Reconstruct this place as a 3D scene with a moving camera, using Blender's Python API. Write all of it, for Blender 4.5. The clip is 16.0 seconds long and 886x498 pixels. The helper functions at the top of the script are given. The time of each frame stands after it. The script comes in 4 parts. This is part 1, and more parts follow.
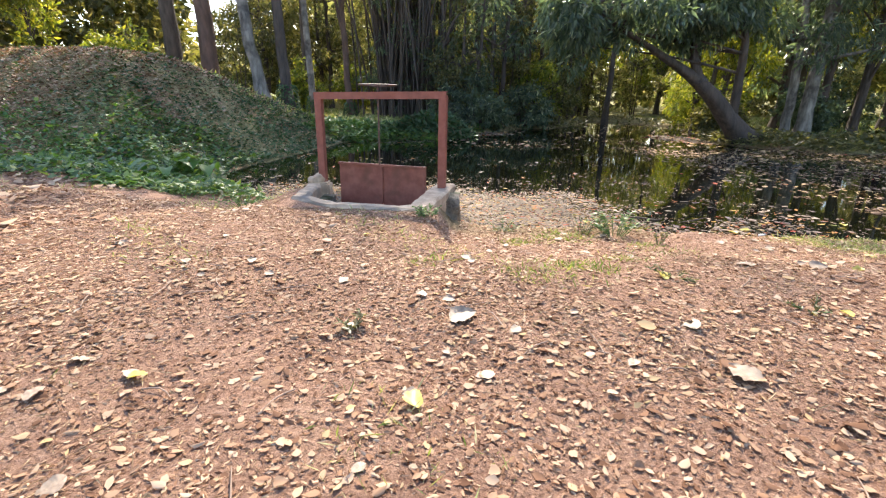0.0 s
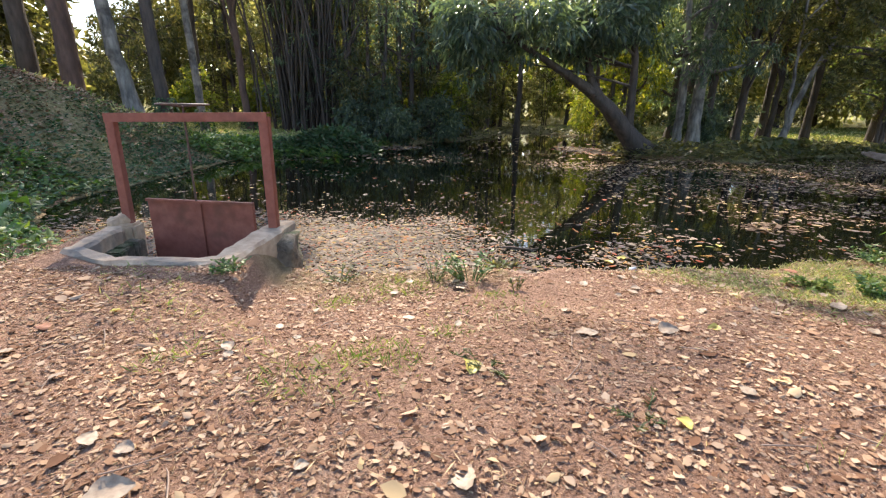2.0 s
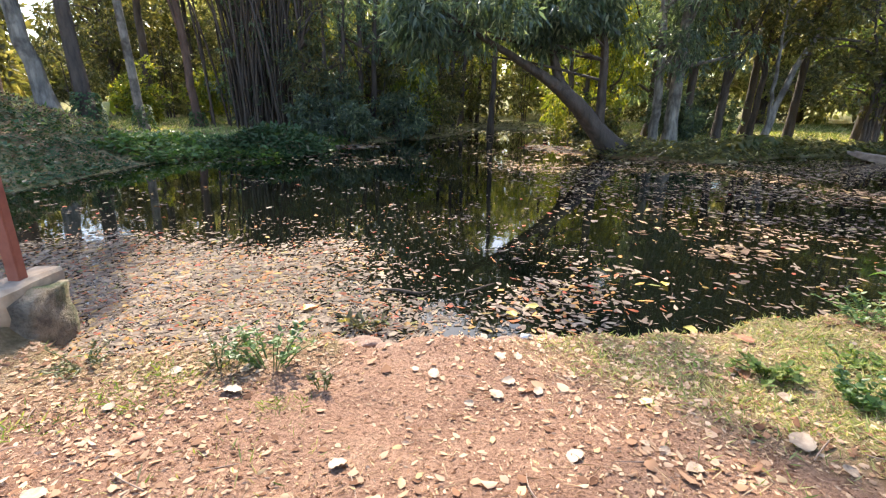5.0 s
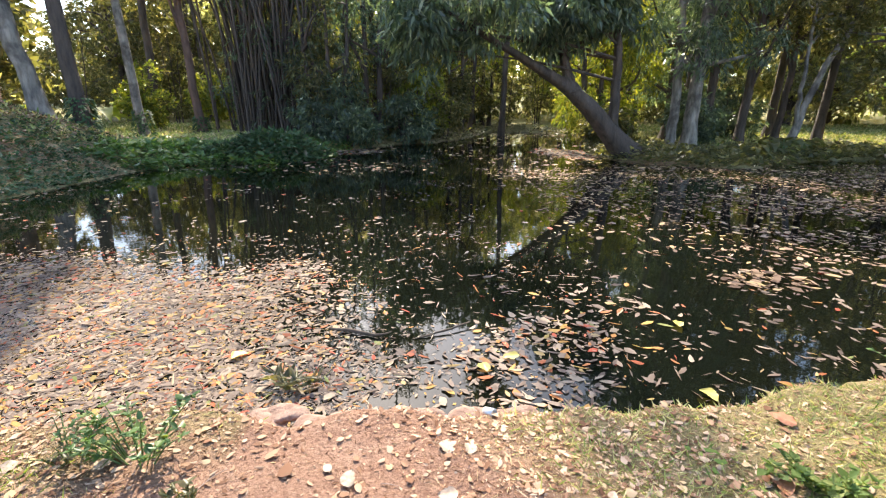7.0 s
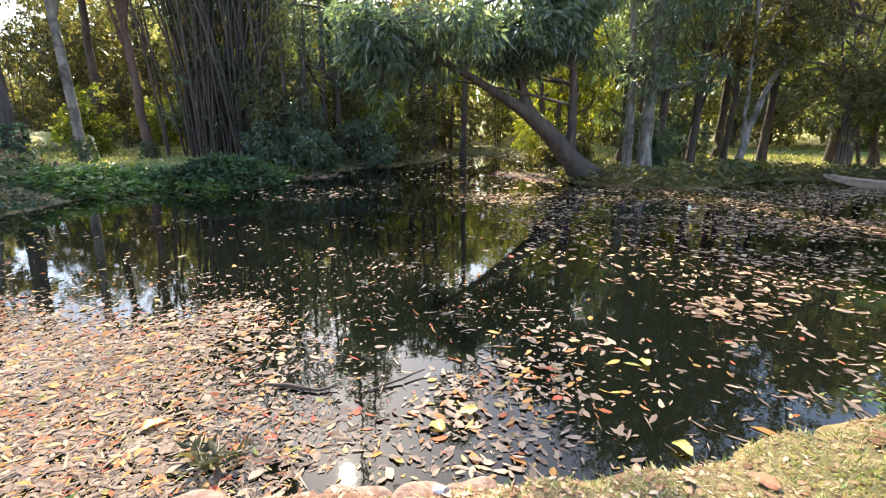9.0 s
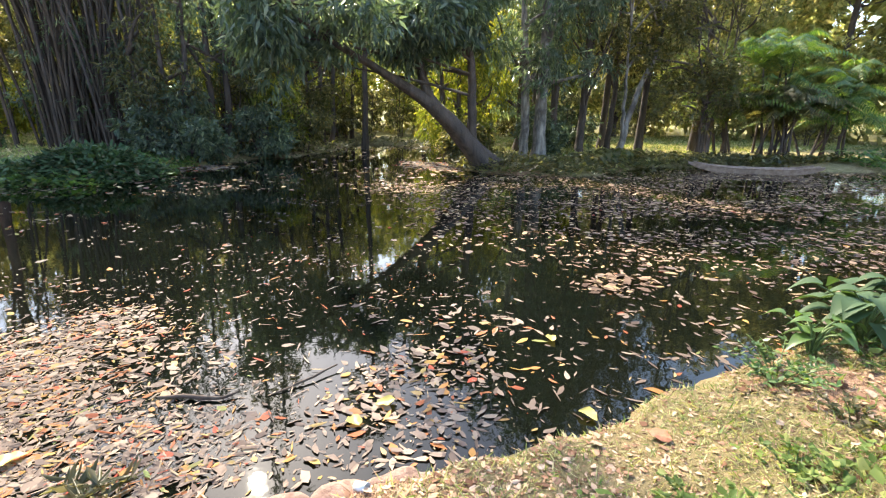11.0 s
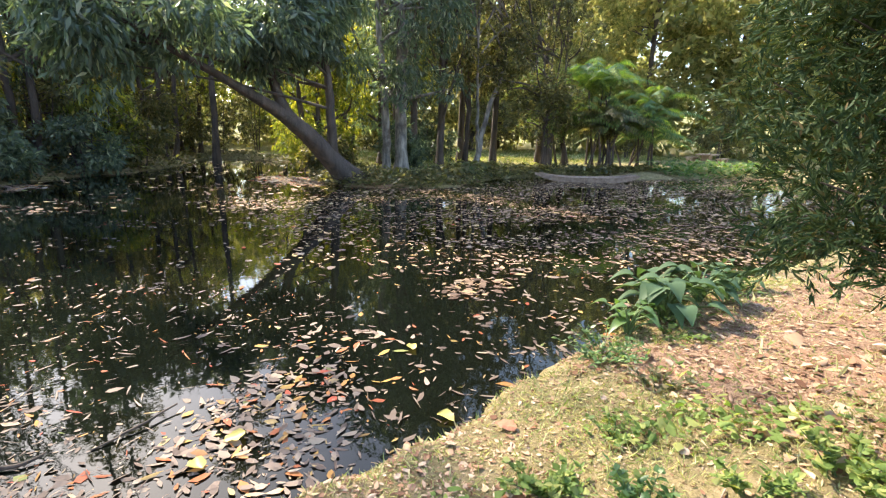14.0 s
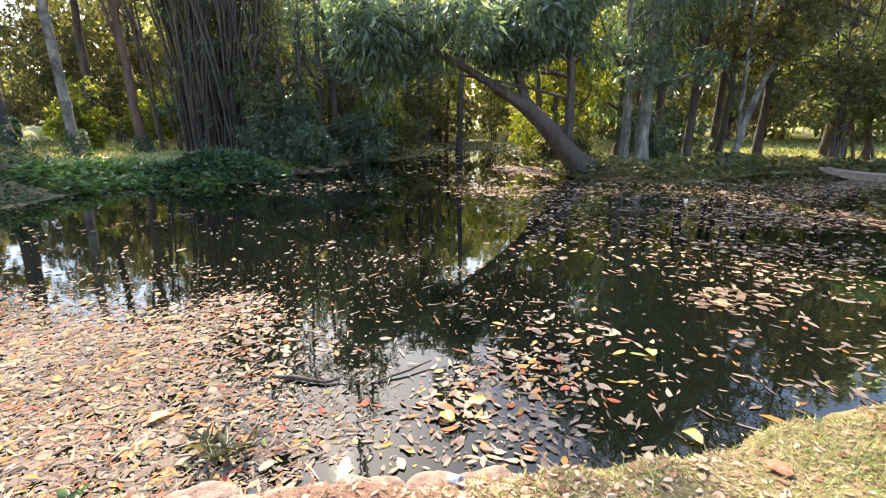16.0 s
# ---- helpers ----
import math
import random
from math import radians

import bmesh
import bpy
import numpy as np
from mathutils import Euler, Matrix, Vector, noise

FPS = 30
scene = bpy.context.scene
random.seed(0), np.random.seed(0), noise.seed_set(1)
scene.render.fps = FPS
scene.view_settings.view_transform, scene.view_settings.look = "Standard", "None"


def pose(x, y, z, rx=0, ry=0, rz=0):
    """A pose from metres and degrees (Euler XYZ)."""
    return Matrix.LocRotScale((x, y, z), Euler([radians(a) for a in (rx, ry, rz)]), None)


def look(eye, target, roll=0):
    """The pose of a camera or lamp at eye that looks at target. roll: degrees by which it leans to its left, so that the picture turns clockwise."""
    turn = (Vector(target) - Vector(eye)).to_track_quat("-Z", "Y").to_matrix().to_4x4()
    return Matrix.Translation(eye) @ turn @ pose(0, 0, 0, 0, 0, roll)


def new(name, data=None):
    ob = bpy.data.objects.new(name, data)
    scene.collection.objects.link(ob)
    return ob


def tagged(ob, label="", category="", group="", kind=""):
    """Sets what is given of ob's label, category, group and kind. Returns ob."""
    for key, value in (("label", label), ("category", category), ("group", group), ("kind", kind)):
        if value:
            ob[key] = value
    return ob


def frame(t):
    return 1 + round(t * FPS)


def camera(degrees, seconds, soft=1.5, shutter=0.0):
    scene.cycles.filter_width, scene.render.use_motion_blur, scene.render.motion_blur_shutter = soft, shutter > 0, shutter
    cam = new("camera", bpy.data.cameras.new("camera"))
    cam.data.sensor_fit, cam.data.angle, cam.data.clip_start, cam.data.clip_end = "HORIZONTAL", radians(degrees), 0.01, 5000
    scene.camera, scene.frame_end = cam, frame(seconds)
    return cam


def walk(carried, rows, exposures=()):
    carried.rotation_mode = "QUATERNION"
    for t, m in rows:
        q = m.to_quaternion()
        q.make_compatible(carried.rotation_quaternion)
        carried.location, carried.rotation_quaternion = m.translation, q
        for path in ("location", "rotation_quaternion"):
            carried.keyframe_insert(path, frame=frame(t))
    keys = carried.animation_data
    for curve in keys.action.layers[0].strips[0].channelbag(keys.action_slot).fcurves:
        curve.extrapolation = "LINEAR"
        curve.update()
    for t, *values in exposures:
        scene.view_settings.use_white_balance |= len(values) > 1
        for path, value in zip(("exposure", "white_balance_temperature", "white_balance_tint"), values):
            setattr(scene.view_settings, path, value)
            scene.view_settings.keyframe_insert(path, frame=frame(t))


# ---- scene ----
cam = camera(87.4, 16.0, 1.25)
PATH = [
    (0, (-0.021, 3.902, 1.696), (-0.011, 5.8, 1.065), 1.1),
    (0.5, (0.301, 4.066, 1.731), (0.41, 5.962, 1.103), 1.0),
    (1, (0.545, 4.36, 1.714), (0.717, 6.254, 1.097), 1.2),
    (1.5, (0.796, 4.607, 1.768), (1.022, 6.502, 1.169), 1.2),
    (2, (1.04, 4.824, 1.82), (1.333, 6.713, 1.232), 0.9),
    (2.5, (1.29, 5.137, 1.813), (1.654, 7.016, 1.232), 0.8),
    (3, (1.615, 5.344, 1.791), (2.025, 7.215, 1.215), 0.9),
    (3.5, (1.927, 5.495, 1.819), (2.347, 7.365, 1.247), 0.7),
    (4, (2.187, 5.773, 1.854), (2.586, 7.645, 1.274), 0.6),
    (4.2, (2.265, 5.849, 1.888), (2.649, 7.717, 1.285), 0.5),
    (6.3, (3.076, 6.597, 1.873), (3.298, 8.489, 1.264), 0.9),
    (6.5, (3.13, 6.667, 1.874), (3.342, 8.561, 1.269), 0.4),
    (7, (3.169, 6.901, 1.893), (3.426, 8.792, 1.294), 0.5),
    (7.5, (3.244, 7.055, 1.922), (3.576, 8.943, 1.351), 0.6),
    (8, (3.364, 7.15, 1.945), (3.7, 9.057, 1.445), 0.6),
    (8.2, (3.378, 7.169, 1.95), (3.722, 9.076, 1.454), 0.5),
    (10.3, (3.301, 7.313, 1.903), (3.911, 9.137, 1.354), 0.8),
    (10.5, (3.319, 7.312, 1.899), (3.977, 9.12, 1.351), 0.8),
    (11, (3.349, 7.302, 1.901), (4.13, 9.061, 1.357), 1.0),
    (11.5, (3.404, 7.284, 1.901), (4.372, 8.952, 1.371), 1.1),
    (12, (3.47, 7.247, 1.901), (4.685, 8.753, 1.394), 1.4),
    (12.5, (3.501, 7.208, 1.912), (4.88, 8.572, 1.426), 1.7),
    (13, (3.52, 7.172, 1.917), (4.992, 8.438, 1.438), 1.9),
    (13.5, (3.514, 7.168, 1.917), (4.96, 8.465, 1.441), 1.8),
    (14, (3.471, 7.208, 1.909), (4.721, 8.695, 1.43), 1.5),
    (14.5, (3.404, 7.245, 1.906), (4.372, 8.925, 1.415), 1.1),
    (15, (3.343, 7.265, 1.9), (4.072, 9.058, 1.396), 0.7),
    (15.5, (3.297, 7.27, 1.908), (3.843, 9.126, 1.4), 0.5),
    (16, (3.269, 7.274, 1.902), (3.692, 9.155, 1.37), 0.3),
]
walk(cam, [(t, look(e, g, r)) for t, e, g, r in PATH],
     exposures=((0, 1.9), (1.2, 1.72), (2.2, 1.6), (3.0, 1.68), (4.0, 1.88), (7.0, 2.12), (11.0, 2.3), (13.0, 2.25), (16.0, 2.3)))

# ---- light ----
SUN_AZ, SUN_EL = -1.5, 40.0
world = bpy.data.worlds.new("sky")
scene.world = world
world.use_nodes = True
wn = world.node_tree
sky = wn.nodes.new("ShaderNodeTexSky")
sky.sky_type, sky.sun_disc = "NISHITA", False
sky.sun_elevation, sky.sun_rotation = radians(SUN_EL), radians(SUN_AZ)
sky.dust_density = 1.2
wn.nodes["Background"].inputs[1].default_value = 0.15
wn.links.new(sky.outputs[0], wn.nodes["Background"].inputs[0])
sun = new("sun", bpy.data.lights.new("sun", "SUN"))
sun.data.energy, sun.data.angle, sun.data.color = 3.3, radians(0.55), (1.0, 0.90, 0.73)
sd = Vector((math.sin(radians(SUN_AZ)) * math.cos(radians(SUN_EL)), math.cos(radians(SUN_AZ)) * math.cos(radians(SUN_EL)), math.sin(radians(SUN_EL))))
sun.matrix_world = look(sd * 60, (0, 0, 0))

# ---- materials ----
rng = np.random.default_rng(7)


def material(name, build, **kw):
    m = bpy.data.materials.new(name)
    m.use_nodes = True
    n, l = m.node_tree.nodes, m.node_tree.links
    build(n, l, n["Principled BSDF"], n["Material Output"], **kw)
    return m


def ramp(n, stops):
    r = n.new("ShaderNodeValToRGB")
    while len(r.color_ramp.elements) < len(stops):
        r.color_ramp.elements.new(0.5)
    for e, (p, c) in zip(r.color_ramp.elements, stops):
        e.position, e.color = p, (*c, 1)
    return r


def tex(n, l, scale, detail=6, rough=0.6, coord="Object"):
    tc, t = n.new("ShaderNodeTexCoord"), n.new("ShaderNodeTexNoise")
    t.inputs["Scale"].default_value, t.inputs["Detail"].default_value, t.inputs["Roughness"].default_value = scale, detail, rough
    l.new(tc.outputs[coord], t.inputs["Vector"])
    return t


def blend(n, l, fac, a, b):
    m = n.new("ShaderNodeMix")
    m.data_type = "RGBA"
    if isinstance(fac, float):
        m.inputs[0].default_value = fac
    else:
        l.new(fac, m.inputs[0])
    for s, v in ((6, a), (7, b)):
        if isinstance(v, tuple):
            m.inputs[s].default_value = (*v, 1)
        else:
            l.new(v, m.inputs[s])
    return m.outputs[2]


def bump(n, l, p, height, strength=0.4, dist=0.02):
    b = n.new("ShaderNodeBump")
    b.inputs["Strength"].default_value, b.inputs["Distance"].default_value = strength, dist
    l.new(height, b.inputs["Height"])
    l.new(b.outputs[0], p.inputs["Normal"])


def leaf_build(n, l, p, out, stops, rough=0.45, through_light=0.35, glow=(1.25, 1.25, 0.55), spec=0.4):
    """Leaf: each one its own shade, lets light through."""
    geo = n.new("ShaderNodeNewGeometry")
    r = ramp(n, stops)
    l.new(geo.outputs["Random Per Island"], r.inputs[0])
    t = tex(n, l, 0.35, 3)
    dark = n.new("ShaderNodeMapRange")
    dark.inputs[1].default_value, dark.inputs[2].default_value, dark.inputs[3].default_value, dark.inputs[4].default_value = 0.3, 0.7, 0.65, 1.25
    l.new(t.outputs[0], dark.inputs[0])
    sc = n.new("ShaderNodeVectorMath")
    sc.operation = "SCALE"
    l.new(r.outputs[0], sc.inputs[0])
    l.new(dark.outputs[0], sc.inputs[3])
    l.new(sc.outputs[0], p.inputs["Base Color"])
    p.inputs["Roughness"].default_value = rough
    p.inputs["Specular IOR Level"].default_value = spec
    if through_light > 0:
        tint = n.new("ShaderNodeVectorMath")
        tint.operation = "MULTIPLY"
        tint.inputs[1].default_value = glow
        l.new(sc.outputs[0], tint.inputs[0])
        tr, mx = n.new("ShaderNodeBsdfTranslucent"), n.new("ShaderNodeMixShader")
        l.new(tint.outputs[0], tr.inputs[0])
        mx.inputs[0].default_value = through_light
        l.new(p.outputs[0], mx.inputs[1])
        l.new(tr.outputs[0], mx.inputs[2])
        l.new(mx.outputs[0], out.inputs[0])


def plain_build(n, l, p, out, a, b, scale=8.0, rough=0.8, strength=0.5, dist=0.02, metal=0.0, c=None, stretch=1.0):
    t = tex(n, l, scale)
    if stretch != 1.0:
        mp = n.new("ShaderNodeMapping")
        mp.inputs["Scale"].default_value = (1, 1, stretch)
        tc = n.new("ShaderNodeTexCoord")
        l.new(tc.outputs["Object"], mp.inputs[0])
        l.new(mp.outputs[0], t.inputs["Vector"])
    r = ramp(n, [(0.32, a), (0.68, b)])
    l.new(t.outputs[0], r.inputs[0])
    col = r.outputs[0]
    if c:
        big = tex(n, l, scale * 0.22, 4)
        rr = ramp(n, [(0.5, (0, 0, 0)), (0.62, (1, 1, 1))])
        l.new(big.outputs[0], rr.inputs[0])
        col = blend(n, l, rr.outputs[0], col, c)
    l.new(col, p.inputs["Base Color"])
    p.inputs["Roughness"].default_value, p.inputs["Metallic"].default_value = rough, metal
    fine = tex(n, l, scale * 4)
    bump(n, l, p, fine.outputs[0], strength, dist)


def soil_build(n, l, p, out):
    """Reddish earth with crumbs, paler dry patches and grassy tint to the east."""
    t = tex(n, l, 3.0, 8, 0.7)
    r = ramp(n, [(0.3, (0.18, 0.08, 0.05)), (0.5, (0.31, 0.16, 0.105)), (0.72, (0.48, 0.295, 0.20))])
    l.new(t.outputs[0], r.inputs[0])
    t2 = tex(n, l, 45.0, 6, 0.75)
    r2 = ramp(n, [(0.35, (0.10, 0.05, 0.034)), (0.62, (0.50, 0.32, 0.225))])
    l.new(t2.outputs[0], r2.inputs[0])
    near = blend(n, l, 0.55, r.outputs[0], r2.outputs[0])
    att = n.new("ShaderNodeAttribute")
    att.attribute_name = "green"
    t3 = tex(n, l, 6.0, 6, 0.7)
    r3 = ramp(n, [(0.3, (0.10, 0.11, 0.035)), (0.52, (0.27, 0.24, 0.10)), (0.7, (0.45, 0.36, 0.20))])
    l.new(t3.outputs[0], r3.inputs[0])
    col = blend(n, l, att.outputs["Fac"], near, r3.outputs[0])
    l.new(col, p.inputs["Base Color"])
    p.inputs["Roughness"].default_value = 0.95
    p.inputs["Specular IOR Level"].default_value = 0.15
    bump(n, l, p, t2.outputs[0], 1.0, 0.035)


def water_build(n, l, p, out):
    p.inputs["Base Color"].default_value = (0.004, 0.005, 0.003, 1)
    p.inputs["Roughness"].default_value, p.inputs["IOR"].default_value = 0.02, 1.33
    t, t2 = tex(n, l, 1.6, 3), tex(n, l, 9.0, 2)
    add = n.new("ShaderNodeMath")
    l.new(t.outputs[0], add.inputs[0])
    l.new(t2.outputs[0], add.inputs[1])
    bump(n, l, p, add.outputs[0], 0.06, 0.008)


SOIL = material("red_soil", soil_build)
WATER = material("pond_water", water_build)
DRY = material("dry_leaf", leaf_build, stops=[(0, (0.12, 0.058, 0.034)), (0.25, (0.27, 0.145, 0.088)), (0.55, (0.43, 0.275, 0.175)), (0.9, (0.56, 0.40, 0.28)), (1, (0.50, 0.35, 0.18))], rough=0.85, through_light=0.12, glow=(1, 0.85, 0.6), spec=0.1)
FLOAT = material("floating_leaf", leaf_build, stops=[(0, (0.13, 0.09, 0.07)), (0.3, (0.21, 0.155, 0.12)), (0.5, (0.27, 0.195, 0.145)), (0.74, (0.38, 0.295, 0.215)), (0.83, (0.44, 0.28, 0.08)), (0.94, (0.42, 0.08, 0.05)), (1, (0.20, 0.24, 0.08))], rough=0.7, through_light=0.1, glow=(1, 0.9, 0.6), spec=0.12)
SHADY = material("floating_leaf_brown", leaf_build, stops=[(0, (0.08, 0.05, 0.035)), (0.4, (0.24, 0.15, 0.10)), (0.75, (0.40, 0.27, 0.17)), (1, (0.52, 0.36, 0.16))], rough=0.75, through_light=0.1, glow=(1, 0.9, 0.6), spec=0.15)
STRAW = material("dry_straw", leaf_build, stops=[(0, (0.20, 0.11, 0.06)), (0.5, (0.44, 0.29, 0.16)), (1, (0.66, 0.50, 0.30))], rough=0.8, through_light=0.1, glow=(1, 0.9, 0.6), spec=0.15)
YELLOW = material("yellow_leaf", leaf_build, stops=[(0, (0.62, 0.48, 0.08)), (1, (0.7, 0.6, 0.2))], through_light=0.25, glow=(1, 1, 0.6))
# palest stop of MANGO and DIM paints sun glints on a few leaves
MANGO = material("dark_evergreen_leaf", leaf_build, stops=[(0, (0.055, 0.075, 0.055)), (0.6, (0.10, 0.13, 0.095)), (0.92, (0.15, 0.17, 0.105)), (1, (0.38, 0.38, 0.28))], rough=0.34, through_light=0.46, glow=(1.9, 2.1, 1.0), spec=0.6)
# lit leaf copy: sunshine is put into the lighter yellow-green
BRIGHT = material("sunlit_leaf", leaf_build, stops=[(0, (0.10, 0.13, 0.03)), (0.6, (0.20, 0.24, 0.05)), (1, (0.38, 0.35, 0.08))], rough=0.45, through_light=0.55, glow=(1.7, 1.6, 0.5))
# far leaf lightened in colour so that the woods look sunlit
OLIVE = material("sunlit_olive_leaf", leaf_build, stops=[(0, (0.14, 0.16, 0.06)), (0.6, (0.29, 0.30, 0.12)), (1, (0.46, 0.41, 0.19))], rough=0.55, through_light=0.62, glow=(1.9, 1.8, 1.3))
# DIM also serves as the shaded leaf copy for palm, taro and weeds
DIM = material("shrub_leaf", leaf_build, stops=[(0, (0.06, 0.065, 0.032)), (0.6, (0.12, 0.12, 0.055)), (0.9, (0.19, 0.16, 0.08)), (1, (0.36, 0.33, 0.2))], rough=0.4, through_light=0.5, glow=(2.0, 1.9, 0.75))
HERB = material("herb_leaf", leaf_build, stops=[(0, (0.06, 0.12, 0.04)), (0.6, (0.12, 0.2, 0.06)), (1, (0.26, 0.30, 0.09))], rough=0.4, through_light=0.42, glow=(1.4, 1.5, 0.5))
LIGHTHERB = material("yellow_green_herb_leaf", leaf_build, stops=[(0, (0.10, 0.16, 0.04)), (0.6, (0.2, 0.27, 0.07)), (1, (0.38, 0.38, 0.13))], rough=0.55, through_light=0.42, glow=(1.3, 1.3, 0.5), spec=0.2)
GRASS = material("dry_grass", leaf_build, stops=[(0, (0.13, 0.20, 0.05)), (0.5, (0.36, 0.38, 0.15)), (1, (0.60, 0.52, 0.32))], rough=0.6, through_light=0.4, glow=(1.2, 1.2, 0.5))
JUNIPER = material("juniper_needle", leaf_build, stops=[(0, (0.03, 0.055, 0.024)), (0.6, (0.055, 0.09, 0.034)), (0.92, (0.10, 0.13, 0.045)), (1, (0.16, 0.10, 0.04))], rough=0.6, through_light=0.15, glow=(1.2, 1.2, 0.5), spec=0.1)
IVY = material("ground_cover_leaf", leaf_build, stops=[(0, (0.035, 0.07, 0.035)), (0.5, (0.07, 0.12, 0.055)), (0.85, (0.12, 0.17, 0.08)), (1, (0.2, 0.16, 0.11))], rough=0.6, through_light=0.25, glow=(1.4, 1.5, 0.5), spec=0.2)
BARK = material("dark_bark", plain_build, a=(0.035, 0.025, 0.02), b=(0.12, 0.085, 0.065), scale=5, stretch=0.25, strength=0.9, dist=0.05)
REDBARK = material("reddish_bark", plain_build, a=(0.07, 0.04, 0.03), b=(0.17, 0.10, 0.075), scale=5, stretch=0.25, strength=0.9, dist=0.05)
PALEBARK = material("pale_bark", plain_build, a=(0.05, 0.042, 0.036), b=(0.34, 0.29, 0.24), scale=5, stretch=0.3, strength=0.8, dist=0.04, c=(0.07, 0.055, 0.045))
RUST = material("rusty_red_steel", plain_build, a=(0.20, 0.055, 0.035), b=(0.31, 0.105, 0.07), scale=7, rough=0.6, strength=0.3, dist=0.005, c=(0.14, 0.05, 0.03))
DARKRUST = material("rusted_rod", plain_build, a=(0.05, 0.03, 0.022), b=(0.14, 0.07, 0.05), scale=20, rough=0.6, strength=0.3, dist=0.004)
CONCRETE = material("weathered_concrete", plain_build, a=(0.38, 0.25, 0.16), b=(0.62, 0.45, 0.31), scale=7, rough=0.9, strength=0.8, dist=0.015, c=(0.24, 0.19, 0.15))
MOSSY = material("mossy_stone", plain_build, a=(0.08, 0.06, 0.045), b=(0.32, 0.25, 0.18), scale=9, rough=0.9, strength=1.0, dist=0.04, c=(0.06, 0.08, 0.03))
WOOD = material("weathered_boat_wood", plain_build, a=(0.2, 0.13, 0.095), b=(0.40, 0.28, 0.21), scale=6, rough=0.8, strength=0.5, dist=0.01)
STICK = material("wet_wood", plain_build, a=(0.04, 0.028, 0.02), b=(0.12, 0.08, 0.055), scale=14, rough=0.9, strength=0.6, dist=0.01)
LUMP = material("hard_red_earth", plain_build, a=(0.16, 0.09, 0.065), b=(0.36, 0.235, 0.175), scale=9, rough=0.95, strength=0.8, dist=0.02)
PLASTIC = material("clear_plastic", plain_build, a=(0.6, 0.6, 0.6), b=(0.75, 0.75, 0.75), scale=30, rough=0.2, strength=0.1)
STEM = material("green_stem", plain_build, a=(0.07, 0.11, 0.03), b=(0.14, 0.2, 0.06), scale=15, rough=0.5)

# ---- mesh helpers ----


def mesh_np(name, V, F, mat, smooth=False):
    """A mesh from arrays of corners and equal-sized faces."""
    V, F = np.asarray(V, np.float32), np.asarray(F, np.int32)
    me = bpy.data.meshes.new(name)
    k = F.shape[1]
    me.vertices.add(len(V))
    me.vertices.foreach_set("co", V.ravel())
    me.loops.add(F.size)
    me.loops.foreach_set("vertex_index", F.ravel())
    me.polygons.add(len(F))
    me.polygons.foreach_set("loop_start", np.arange(0, F.size, k, dtype=np.int32))
    me.polygons.foreach_set("loop_total", np.full(len(F), k, np.int32))
    if smooth:
        me.polygons.foreach_set("use_smooth", np.ones(len(F), bool))
    me.update(calc_edges=True)
    me.materials.append(mat)
    return me


def part(name, me, parent=None, label=""):
    ob = new(name, me)
    if parent:
        ob.parent = parent
    return tagged(ob, label)


def from_bm(name, bm, mat, smooth=False):
    me = bpy.data.meshes.new(name)
    bmesh.ops.recalc_face_normals(bm, faces=bm.faces)
    bm.to_mesh(me)
    bm.free()
    me.materials.append(mat)
    if smooth:
        me.polygons.foreach_set("use_smooth", np.ones(len(me.polygons), bool))
    return me


def unit(a):
    return a / np.maximum(np.linalg.norm(a, axis=-1, keepdims=True), 1e-9)


def leaf_arrays(P, D, L, W, fold=0.25, up=None):
    """Folded pointed leaves: base P, direction D, length L, width W."""
    n = len(P)
    D = unit(D)
    S = unit(np.cross(D, rng.normal(size=(n, 3)) if up is None else up))
    N = np.cross(S, D)
    L, W = np.broadcast_to(L, n)[:, None], np.broadcast_to(W, n)[:, None]
    mid = P + D * L * 0.42
    V = np.stack([P, mid + S * W / 2 + N * W * fold, P + D * L, mid - S * W / 2 + N * W * fold], 1).reshape(-1, 3)
    b = np.arange(n)[:, None] * 4
    F = np.concatenate([b + [0, 1, 2], b + [0, 2, 3]], 0)
    return V, F


def broad_arrays(P, D, L, W, curl=0.2, up=(0, 0, 1), rib=False):
    """Broader curled leaves of seven corners that lie about flat."""
    n = len(P)
    D = unit(D)
    U = np.broadcast_to(np.asarray(up, float), (n, 3)) + rng.normal(0, 0.2, (n, 3))
    S = unit(np.cross(D, U))
    N = np.cross(S, D)
    L, W = np.broadcast_to(L, n)[:, None], np.broadcast_to(W, n)[:, None]
    W = W * rng.uniform(0.6, 1.45, (n, 1))
    c = rng.uniform(-0.3, 1.0, (n, 1)) * curl * W
    e = rng.uniform(-0.3, 1.0, (n, 1)) * curl * L
    pts = [P + N * e, P + D * L * .25 + S * W * rng.uniform(.28, .52, (n, 1)) + N * c, P + D * L * .62 + S * W * rng.uniform(.25, .55, (n, 1)) + N * c * rng.uniform(.4, 1.6, (n, 1)),
           P + D * L + S * W * rng.uniform(-.2, .2, (n, 1)) + N * e * 0.8, P + D * L * .62 - S * W * rng.uniform(.25, .55, (n, 1)) + N * c, P + D * L * .25 - S * W * rng.uniform(.28, .52, (n, 1)) + N * c * rng.uniform(.2, 1.6, (n, 1)), P + D * L * .45][:7 if rib else 6]
    V = np.stack(pts, 1).reshape(-1, 3)
    if not rib:
        b = np.arange(n)[:, None] * 6
        return V, np.concatenate([b + [0, i, i + 1] for i in range(1, 5)], 0)
    b = np.arange(n)[:, None] * 7
    F = np.concatenate([b + [i, (i + 1) % 6, 6] for i in range(6)], 0)
    return V, F


def tube(paths, sides=8):
    """Tapered tubes along lists of (x, y, z, radius), joined in one set of arrays."""
    VV, FF, o = [], [], 0
    for path in paths:
        path = np.array(path, float)
        c, r = path[:, :3], path[:, 3]
